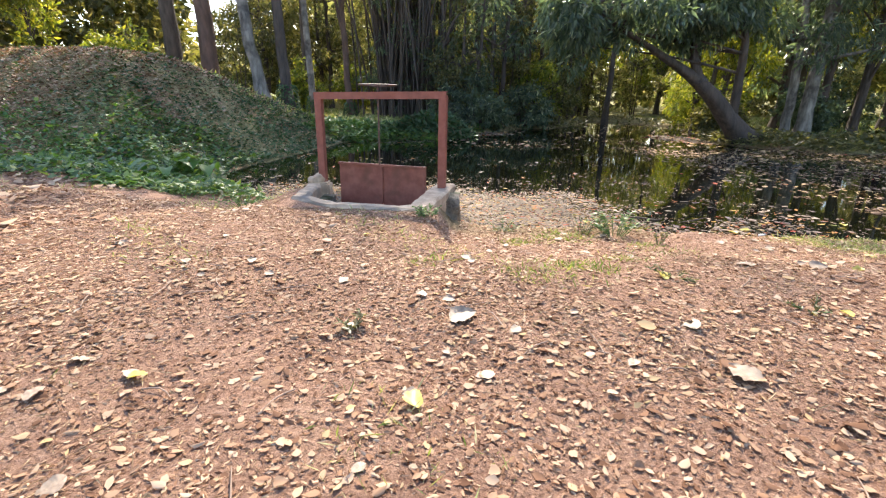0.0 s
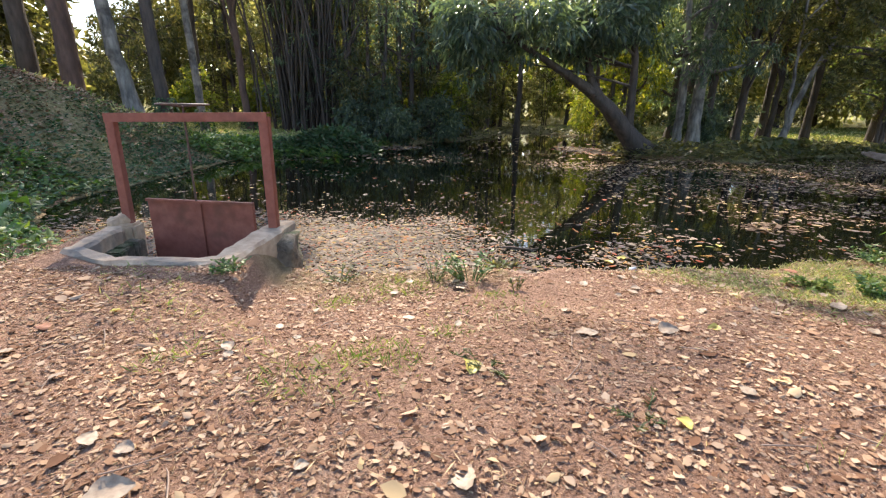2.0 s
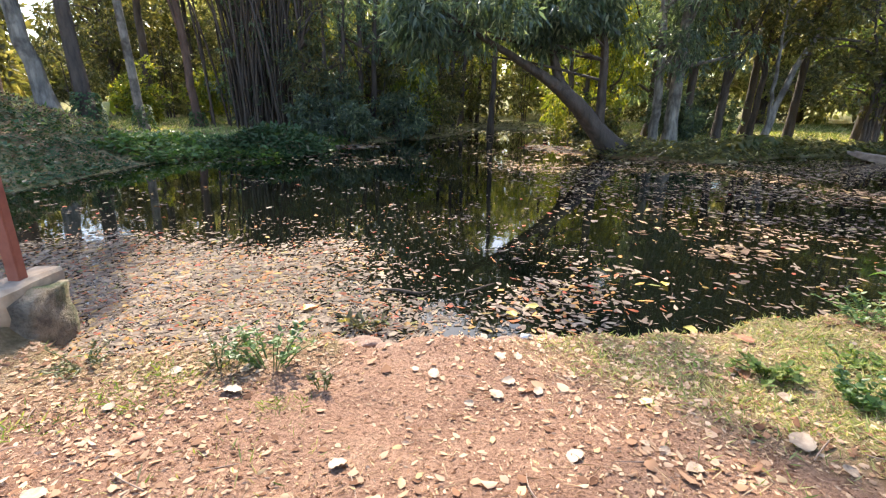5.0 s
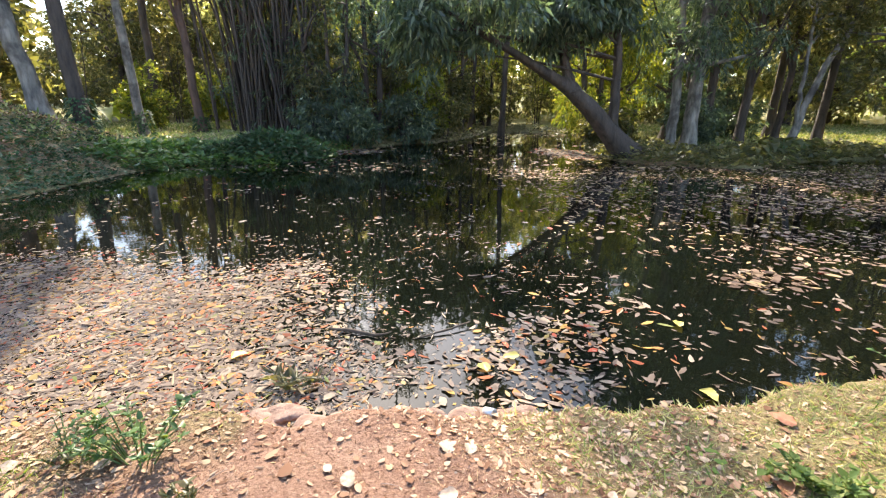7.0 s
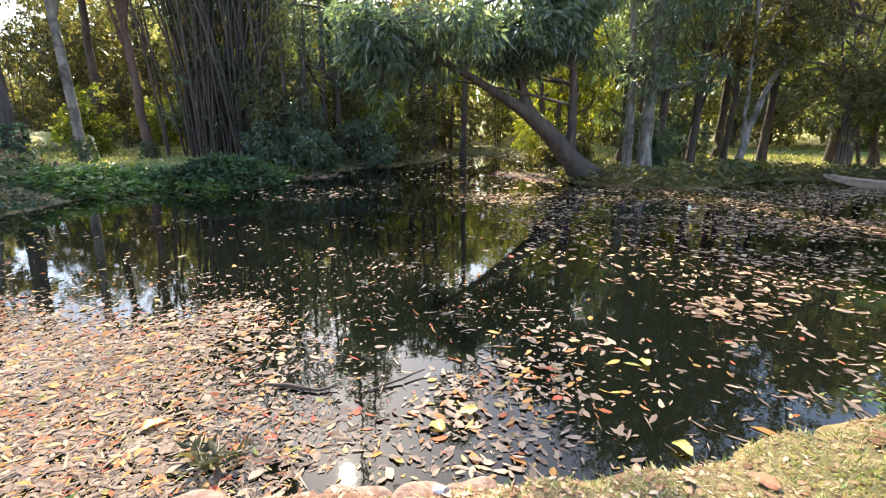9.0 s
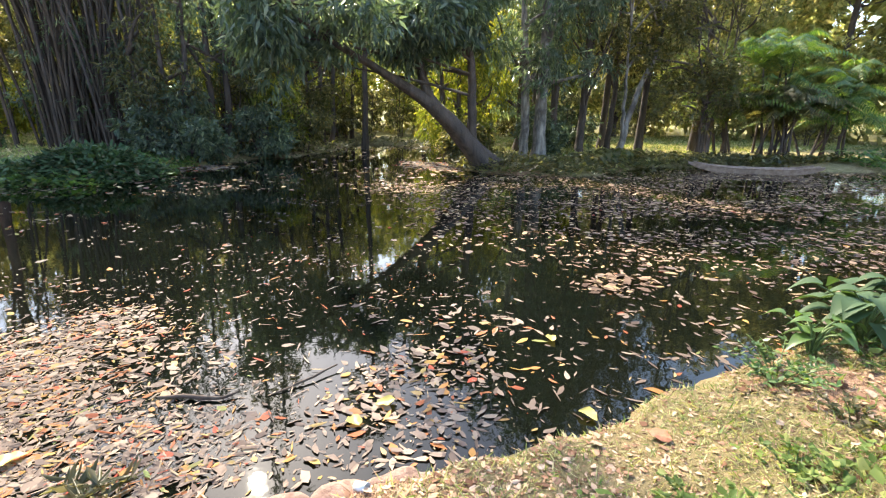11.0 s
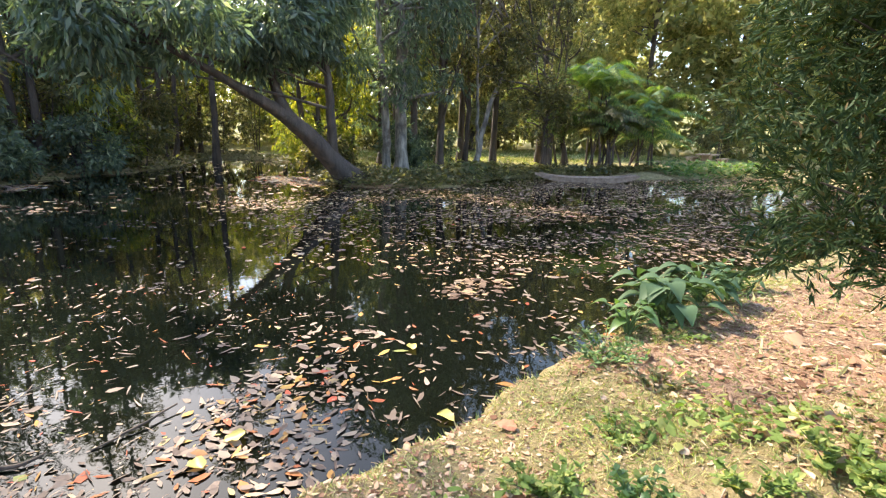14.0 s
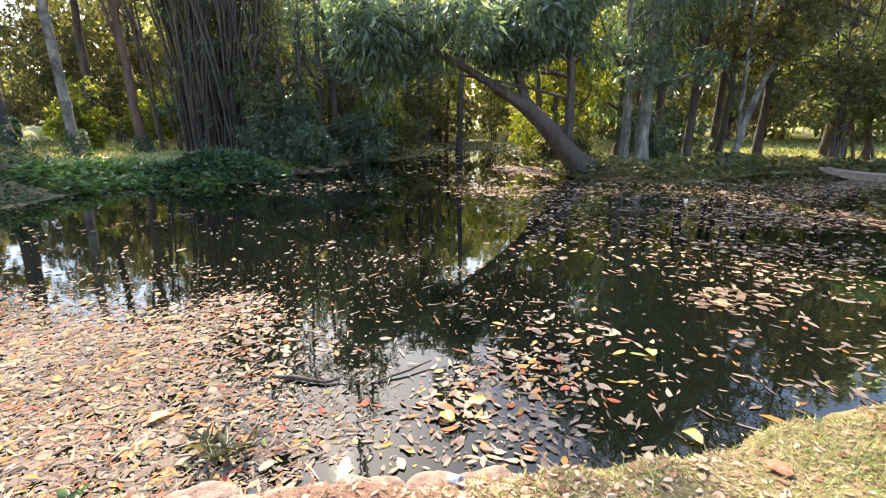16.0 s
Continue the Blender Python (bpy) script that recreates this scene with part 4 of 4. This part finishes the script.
carpet("mound_litter", "dry fallen leaves over the mound's slope", "leaf litter", scatter(110000, -16, -1.8, 11, 26, lambda X, Y, d: (d > .1) * (.12 + .8 * step(1.8, 5, d) * np.clip(.7 + .5 * waves(X, Y, 1.3, 5), .2, 1))), .09, .05, DRY, (.0, .06), .3, True)
carpet("bank_creeper", "dark green creeper spilling over the far bank", "creeper", scatter(16000, -5, 2, 21, 29, lambda X, Y, d: (d > -.3) * step(3.4, 1.5, d)), .18, .10, HERB, (.02, .22), .4, True)
carpet("point_creeper", "dark creeper on the tree-covered point", "creeper", scatter(26000, 10.5, 30, 19.5, 27, lambda X, Y, d: (d > -.1) * step(3.2, 1.2, d)), .2, .11, DIM, (.02, .28), .4, True)
carpet("east_bank_weed", "bright green weeds along the east bank", "weed", scatter(9000, 28, 44, 15, 21, lambda X, Y, d: (d > -.1) * step(3.2, 1.2, d)), .24, .13, HERB, (.02, .5), .4, True)
carpet("lawn_grass", "sunlit short grass behind the trees", "grass", scatter(50000, 15, 48, 24, 42, lambda X, Y, d: (d > 2) * 1.0), .16, .05, GRASS, (0, .05), .9)
carpet("west_grass", "sunlit grass behind the west bank", "grass", scatter(40000, -18, -1, 21, 42, lambda X, Y, d: (d > 2) * .8), .18, .05, GRASS, (0, .06), .9)
carpet("near_grass", "short yellowing grass on the bank", "grass", scatter(300000, 2.6, 10.5, 4.8, 9.9, lambda X, Y, d: (d > .02) * greenness(X, Y) * np.clip(.8 + .7 * waves(X, Y, 3.2, 1), 0, 1.6)), .05, .006, GRASS, (-.005, .005), .9)
carpet("bank_grass", "sparse grass tufts on the bare earth", "grass", scatter(30000, -6, 4.3, 4, 10, lambda X, Y, d: (d > .02) * no_pit(X, Y) * step(.25, .7, waves(X, Y, 2.1, 8) + .4 * step(8.3, 9.2, Y))), .07, .006, GRASS, (-.005, .005), 1.2)
tufts = ((.8, 6.95, .4), (1.1, 7.2, .35), (1.45, 7.4, .25), (1.25, 8.6, .45), (.75, 8.4, .3), (1.4, 8.95, .3), (2.1, 8.45, .2), (-.1, 7.3, .25))
carpet("bank_tufts", "green and straw grass tufts on the red earth", "grass", scatter(60000, -.6, 2.6, 6.4, 9.3, lambda X, Y, d: (d > .03) * sum(.45 * step(1.1, .1, np.hypot(X - a, (Y - b) * 1.2) / r + .35 * waves(X, Y, 6, 2)) for a, b, r in tufts)), .055, .006, LIGHTHERB, (-.004, .006), 1.1)
carpet("juniper_grass", "yellow grass and litter under the juniper", "grass", scatter(12000, 6.5, 20, 2, 9.5, lambda X, Y, d: (d > .1) * .6), .1, .02, GRASS, (-.005, .02), .9)

# rounded creeper heap on the far bank
for hx, hy, hr, hh, hn in ((-.5, 24.0, 1.5, .95, 5200), (-2.0, 24.0, 1.2, .5, 2600), (.6, 24.6, .7, .4, 900)):
    d3 = unit(rng.normal(size=(hn, 3)))
    d3[:, 2] = np.abs(d3[:, 2])
    P = np.array([hx, hy, .0]) + d3 * [hr, hr * .8, hh] * rng.uniform(.8, 1.05, (hn, 1))
    V, F = broad_arrays(P, d3 * [1, 1, .2] + rng.normal(0, .4, (hn, 3)) + [0, 0, -.2], rng.uniform(.12, .24, hn), rng.uniform(.07, .13, hn), .25)
    tagged(part("creeper_heap", mesh_np("creeper_heap", V, F, IVY)), "rounded heap of glossy green creeper on the far bank", "creeper", kind="stuff")
# greener weeds at the mound's foot
carpet("mound_weed", "fresh green weeds at the mound's foot", "weed", scatter(56000, -14, -2.0, 10.2, 16, lambda X, Y, d: (d > .08) * step(4.2, 1.0, np.minimum(d, Y - 10.6 + .2 * (X + 3.5))) * step(10.0, 11.2, Y - .25 * (X + 3.5)) * np.clip(.6 + .5 * waves(X, Y, 1.4, 2), .05, 1)), .11, .065, HERB, (.02, .12), .4, True)

carpet("ground_herb", "small yellow-green herb leaves among the dry litter", "herb", scatter(5000, 4.6, 7.6, 6.6, 8.9, lambda X, Y, d: (d > .3) * step(.05, .6, waves(X, Y, 2.6, 11)) * (.35 + .65 * step(5.3, 6.2, X))), .055, .034, LIGHTHERB, (.005, .07), .35, True)
carpet("curled_litter", "large curled pale leaves by the juniper", "leaf litter", scatter(240, 5.6, 8.2, 6.2, 8.2, lambda X, Y, d: step(5.8, 6.8, X) * step(-.3, .3, waves(X, Y, 2.2, 5))), .13, .075, DRY, (.0, .015), .12, True, .4)

# ivy round the feet of two trunks
for x, y, r, h, n in ((-6.4, 28.0, .26, 1.1, 420), (-6.5, 24.2, .32, 1.0, 520), (-5.2, 31.0, .26, .8, 300)):
    a, u = rng.uniform(0, 2 * np.pi, n), rng.uniform(0, 1, n)
    P = np.stack([x + (r + .12 * (1 - u)) * np.cos(a), y + (r + .12 * (1 - u)) * np.sin(a), g(x, y) + h * u], 1)
    V, F = broad_arrays(P, np.stack([np.cos(a), np.sin(a), -.8 + 0 * a], 1), rng.uniform(.09, .17, n), rng.uniform(.06, .11, n), .2)
    tagged(part("ivy", mesh_np("ivy", V, F, IVY)), "dark ivy wrapped round the foot of a trunk", "ivy", kind="stuff")

# dry leaf litter
keep_near = lambda X, Y, d: (d > .0) * no_pit(X, Y) * np.clip(.72 + .4 * waves(X, Y, 1.9, 9) - .35 * step(4.8, 5.6, X) - .25 * step(1.6, .6, np.abs(X - 2.6)) * step(6.0, 7, Y), .12, 1)
carpet("leaf_litter", "pale dry fallen leaves on the earth", "leaf litter", scatter(120000, -8, 11, 3.0, 9.6, keep_near), .038, .022, DRY, (.0, .006), .07, True, .2)
carpet("leaf_crumbs", "small broken bits of dry leaf", "leaf litter", scatter(260000, -6, 9, 3.4, 9.6, keep_near), .024, .009, DRY, (.0, .006), .12)
carpet("straw", "dry straw and thin stalks on the earth", "straw", scatter(60000, -6, 9, 3.4, 9.6, lambda X, Y, d: keep_near(X, Y, d) * step(-.4, .5, waves(X, Y, 1.6, 12))), .075, .004, STRAW, (.001, .008), .08)
carpet("back_litter", "dry fallen leaves on the ground behind", "leaf litter", scatter(14000, -8, 11, -4, 3.1, lambda X, Y, d: step(-4, 2, Y) + .1), .06, .034, DRY, (.0, .006), .06, True, .14)
carpet("far_litter", "dry fallen leaves on the ground to the west", "leaf litter", scatter(14000, -14, -1.5, 3, 12, lambda X, Y, d: (d > .0) * no_pit(X, Y) * .9 * step(-2.5, -7, X + waves(X, Y, 1.5, 2))), .10, .06, DRY, (.0, .02), .15, True)
carpet("large_litter", "larger curled dry leaves on the earth", "leaf litter", scatter(3000, -8, 9, 3.2, 9.4, lambda X, Y, d: keep_near(X, Y, d) * step(-.2, .5, waves(X, Y, 1.3, 4))), .075, .048, DRY, (.0, .008), .08, True, .2)
carpet("far_shore_weed", "shaded weeds along the far shore", "weed", scatter(16000, -1, 17, 22, 42, lambda X, Y, d: (d > -.15) * step(3.0, .8, d) * (X < 15)), .2, .1, DIM, (.0, .3), .5, True)
carpet("juniper_litter", "dry brown litter under and beyond the juniper", "leaf litter", scatter(16000, 6.2, 16, 2.5, 9.2, lambda X, Y, d: (d > .2) * .8), .06, .034, DRY, (.0, .008), .1, True, .18)
# twigs on the earth
tw = []
for i in range(170):
    x, y, a, L = rng.uniform(-4, 8), rng.uniform(4.5, 9.1), rng.uniform(0, 6.28), rng.uniform(.08, .3)
    if not no_pit(x, y) or abs(y - 8.95) < .1:
        continue
    z = g(x, y) + .008
    x2, y2 = x + L * math.cos(a), y + L * math.sin(a)
    tw.append(smooth_path([(x, y, z, .004), ((x + x2) / 2 + rng.normal(0, .02), (y + y2) / 2 + rng.normal(0, .02), z + .012, .0035), (x2, y2, g(x2, y2) + .008, .002)], 5))
V, F = tube(tw, 4)
tagged(part("twigs", mesh_np("twigs", V, F, WOOD)), "thin dry twigs scattered on the earth", "twig", kind="stuff")


# floating leaves
def float_leaves(name, label, n, x0, x1, y0, y1, keep, length, width, mat, lift=.006):
    p = scatter(n, x0, x1, y0, y1, keep)
    a = rng.uniform(0, 2 * np.pi, len(p))
    D = np.stack([np.cos(a), np.sin(a), rng.normal(0, .03, len(p))], 1)
    s = .4 + 1.2 * rng.uniform(0, 1, len(p)) ** 2
    P = np.stack([p[:, 0], p[:, 1], rng.uniform(.002, lift, len(p))], 1)
    V, F = broad_arrays(P, D, length * s, width * s, .06)
    return tagged(part(name, mesh_np(name, V, F, mat)), label, "floating leaves", kind="stuff")


clear = lambda X, Y: (.04 + .96 * step(.18, .5, np.hypot((X - 3.22) * .8, Y - 9.42) + .1 * waves(X, Y, 5, 1))) * (1 - .75 * step(.42, .18, np.abs(X - 3.62 - .2 * (Y - 9.5) + .14 * waves(X, Y, 3.1, 4))) * step(13.5, 12.5, Y))
inlet = lambda X, Y: step(4.0, 2.2, X + .35 * (Y - 9.4) + .5 * waves(X, Y, 1.6, 2)) * step(13.2, 11.2, Y + .6 * waves(X, Y, 1.1, 5)) * (X > -4)
float_leaves("leaf_raft", "dense raft of pale floating leaves by the shore", 62000, -4, 5, 9.2, 14, lambda X, Y, d: (d < .03) * inlet(X, Y) * clear(X, Y), .066, .015, FLOAT, .012)
float_leaves("raft_leaves", "broader yellow, red and pale leaves in the raft", 2600, -4, 5, 9.2, 14, lambda X, Y, d: (d < .02) * inlet(X, Y), .085, .04, FLOAT, .016)
float_leaves("raft_stalks", "long thin pale stalks in the leaf raft", 5000, -4, 6, 9.2, 13, lambda X, Y, d: (d < .02) * np.maximum(inlet(X, Y), .15), .12, .010, FLOAT, .016)
float_leaves("raft_bed", "matted sodden leaves under the raft", 34000, -4, 5, 9.2, 14, lambda X, Y, d: (d < .03) * inlet(X, Y) * clear(X, Y), .075, .042, FLOAT, .004)
float_leaves("raft_crumbs", "small floating leaf bits by the shore", 30000, -4, 5.5, 9.2, 14, lambda X, Y, d: (d < .03) * np.maximum(inlet(X, Y), .12) * clear(X, Y), .04, .016, FLOAT, .01)
float_leaves("leaf_patch", "patch of large yellow-brown floating leaves", 4200, 2.8, 6.4, 9.2, 12.2, lambda X, Y, d: (d < .02) * step(.95, .4, np.hypot((X - 4.35) / 1.1, (Y - 9.9 - .35 * (X - 4)) / .9)), .08, .036, FLOAT, .014)
float_leaves("leaf_drift", "scattered floating leaves on the open water", 22000, -4, 16, 9.2, 24, lambda X, Y, d: (d < .0) * clear(X, Y) * np.clip(-.05 + .9 * waves(X, Y * 1.5, 1.1, 2.5) + .45 * waves(X, Y, 3.3, 1), .02, .8), .085, .032, FLOAT)
float_leaves("large_drift", "larger pale leaves in loose clusters on the water", 3000, -3.5, 8, 9.4, 17, lambda X, Y, d: (d < .0) * clear(X, Y) * np.clip(-.1 + .9 * waves(X, Y * 1.4, 1.7, 4.5) + .4 * waves(X, Y, 4.1, 2), .02, .9), .10, .042, FLOAT)
float_leaves("bank_drift", "loose leaves and reed bits near the grassy bank", 900, 4.4, 9.5, 9.2, 12, lambda X, Y, d: (d < .0) * np.clip(.3 + .6 * waves(X, Y, 2.3, 3), .08, .9), .11, .035, FLOAT)
float_leaves("shore_drift", "narrow floating leaves and bits along the bank", 7000, -4.3, 9, 9.2, 24, lambda X, Y, d: (d < .02) * step(-1.2, -.1, d) * .6 * clear(X, Y), .11, .03, FLOAT)
float_leaves("brown_drift", "brown floating leaves over the eastern water", 56000, 6, 33, 9.3, 21, lambda X, Y, d: (d < .0) * step(6.5, 10.5, X + .35 * (Y - 12) + 1.2 * waves(X, Y, .7, 1)) * np.clip(.55 + .5 * waves(X * .6, Y * 1.6, 1.0, 3), .1, 1), .115, .045, SHADY)
float_leaves("far_drift", "floating leaves at the pond's far end", 5000, 0, 16, 20, 40, lambda X, Y, d: (d < .0) * np.clip(.25 + .6 * waves(X, Y, .8, 6), .03, .8), .18, .1, SHADY)

float_leaves("sunlit_raft", "pale sunlit raft of leaves at the leaning tree's foot", 5000, 8.5, 12, 22.4, 29, lambda X, Y, d: (d < .05) * step(1.0, .5, np.hypot((X - 10.7) / 1.5, (Y - 25.2) / 2.4) + .2 * waves(X, Y, 2, 1)), .16, .09, FLOAT)
float_leaves("cove_raft", "pale sunlit raft of leaves in the far cove", 2600, .5, 5, 24, 29.5, lambda X, Y, d: (d < .05) * step(1.0, .5, np.hypot((X - 2.3) / 1.2, (Y - 26.4) / 1.6) + .2 * waves(X, Y, 2, 1)), .16, .09, FLOAT)

# sticks in the water
for pts, lab in (([(2.70, 10.64, .015, .010), (2.9, 10.56, .028, .017), (3.1, 10.44, .015, .012), (3.22, 10.50, .03, .005)], "dark wet stick floating among the leaves"),
                 ([(3.42, 10.40, .005, .005), (3.66, 10.46, .025, .010), (3.92, 10.58, .04, .006)], "thin dark stick floating among the leaves")):
    o = np.array(pts[0][:3])
    V, F = tube([smooth_path(pts, 12, .004)], 7)
    st = tagged(part("stick", mesh_np("stick", V - o, F, STICK, True)), lab, "stick")
    st.location = pts[0][:3]
float_leaves("grey_patch", "grey matted patch of sunken leaves", 700, 6.4, 8.6, 10.7, 12, lambda X, Y, d: step(1.0, .6, np.hypot((X - 7.45) / .75, (Y - 11.3) / .35)), .12, .06, SHADY, .02)

# single larger leaves that stand out
def fallen_leaf(name, L, W, mat):
    """A broad crumpled leaf: rib, two side strips and a wavy pointed outline."""
    u = np.linspace(0, 1, 11)
    half = W / 2 * np.sin(np.pi * u ** .8) ** .7 + .002
    bend = rng.uniform(.05, .16) * L * np.sin(np.pi * u) * rng.choice([-1, 1])
    rows = []
    for f in (-1, -.5, 0, .5, 1):
        edge = 1 + rng.normal(0, .06, 11) * abs(f)
        z = .04 * L + abs(f) ** 1.5 * half * rng.uniform(-.1, .45) + rng.normal(0, .005, 11) * abs(f)
        rows.append(np.stack([u * L, bend + f * half * edge, np.maximum(z, 0)], 1))
    k = np.arange(10)[:, None]
    F = np.concatenate([np.concatenate([r * 11 + k, r * 11 + k + 1, r * 11 + k + 12, r * 11 + k + 11], 1) for r in range(4)])
    return mesh_np(name, np.concatenate(rows), F, mat, True)


variants = [fallen_leaf("fallen_leaf", .17, .12, DRY) for i in range(6)]
yl = fallen_leaf("yellow_leaf", .16, .11, YELLOW)
pale = material("pale_leaf", plain_build, a=(.23, .155, .105), b=(.40, .295, .205), scale=25, rough=.6, strength=.3, dist=.004)
russet = material("russet_leaf", plain_build, a=(.2, .07, .03), b=(.38, .16, .08), scale=25, rough=.6, strength=.3, dist=.004)
for me in variants[:4]:
    me.materials[0] = pale
for me in variants[4:]:
    me.materials[0] = russet
for i in range(150):
    x, y = rng.uniform(-3.5, 7), rng.uniform(4.6, 9.0)
    if not no_pit(x, y):
        continue
    k = int(rng.integers(0, 14))
    me = yl if k == 0 else variants[4 + k % 2] if k in (1, 2) else variants[k % 4]
    lab = {0: "yellow fallen leaf on the earth"}.get(k, "russet dry fallen leaf on the earth" if k in (1, 2) else "pale curled fallen leaf on the earth")
    lf = tagged(new("fallen_leaf", me), lab, "leaf", "fallen leaves on the bank")
    lf.matrix_basis = pose(x, y, g(x, y) + .012, rng.normal(0, 5), rng.normal(0, 5), rng.uniform(0, 360)) @ Matrix.Scale(rng.uniform(.28, .6), 4)
for x, y in ((5.3, 9.4), (5.75, 10.3), (4.2, 10.0), (3.9, 9.8), (2.0, 10.2)):
    lf = tagged(new("floating_leaf", yl), "bright yellow leaf afloat by the bank", "leaf", "yellow leaves afloat")
    lf.matrix_basis = pose(x, y, .02, 4, 3, rng.uniform(0, 360)) @ Matrix.Scale(.85, 4)

for x, y, me, lab, s in ((.04, 6.2, variants[0], "broad pale fallen leaf lying flat", 1.0), (1.42, 5.67, variants[1], "broad grey-green fallen leaf lying flat", .9), (1.33, 6.08, variants[2], "pale crumpled fallen leaf", .7), (2.37, 7.18, variants[3], "pale crumpled fallen leaf on bare earth", .8), (2.75, 7.16, variants[0], "pale crumpled fallen leaf on bare earth", .8),
                         (1.51, 6.94, yl, "bright yellow fallen leaf on the earth", .8), (4.53, 7.56, variants[1], "pale fallen leaf on the yellow grass", .8), (1.72, 8.64, variants[2], "pale fallen leaf near the bank's edge", .8), (-.1, 5.43, yl, "crumpled yellow fallen leaf on the earth", .7), (-1.35, 5.6, yl, "small yellow fallen leaf on the earth", .5),
                         (5.4, 8.77, variants[4], "russet fallen leaf on the grassy bank", .8), (4.94, 8.45, variants[5], "russet fallen leaf on the grassy bank", .8), (6.8, 7.2, variants[4], "large curled russet leaf by the juniper", 1.5), (6.6, 7.05, variants[0], "large pale dry leaf by the juniper", 1.4)):
    lf = tagged(new("fallen_leaf", me), lab, "leaf", "fallen leaves on the bank")
    lf.matrix_basis = pose(x, y, g(x, y) + .014, rng.normal(0, 5), rng.normal(0, 5), rng.uniform(0, 360)) @ Matrix.Scale(s, 4)
# worn earth lumps along the waterline
for i in range(16):
    x = 2.05 + i * .17 + rng.normal(0, .04)
    y = float(np.interp(x, [2.0, 2.55, 3.4, 4.2, 4.6], [9.4, 9.3, 9.26, 9.07, 9.03])) + rng.normal(0, .03)
    bm = bmesh.new()
    bmesh.ops.create_icosphere(bm, subdivisions=3, radius=1, matrix=Matrix.Diagonal((rng.uniform(.10, .2), rng.uniform(.07, .11), rng.uniform(.045, .065), 1)))
    for v in bm.verts:
        v.co += Vector(noise.noise_vector(v.co * 7 + Vector((i, 0, 0)))) * .035
    lump = tagged(part("earth_lump", from_bm("earth_lump", bm, LUMP, True)), "worn reddish lump of hard earth at the waterline", "earth", "lumps along the waterline")
    lump.matrix_basis = pose(x, y, .075 + rng.uniform(-.02, .015), 0, 0, rng.uniform(-25, 25))

# discarded plastic cup at the edge
bm = bmesh.new()
bmesh.ops.create_cone(bm, segments=20, radius1=.028, radius2=.036, depth=.085, cap_ends=False)
bmesh.ops.solidify(bm, geom=bm.faces[:], thickness=.002)
cup = tagged(part("plastic_cup", from_bm("plastic_cup", bm, PLASTIC, True)), "small clear plastic cup lying on the bank", "cup")
cup.matrix_basis = pose(3.75, 9.12, g(3.75, 9.12) + .025, 80, 0, 40) @ Matrix.Scale(.8, 4)
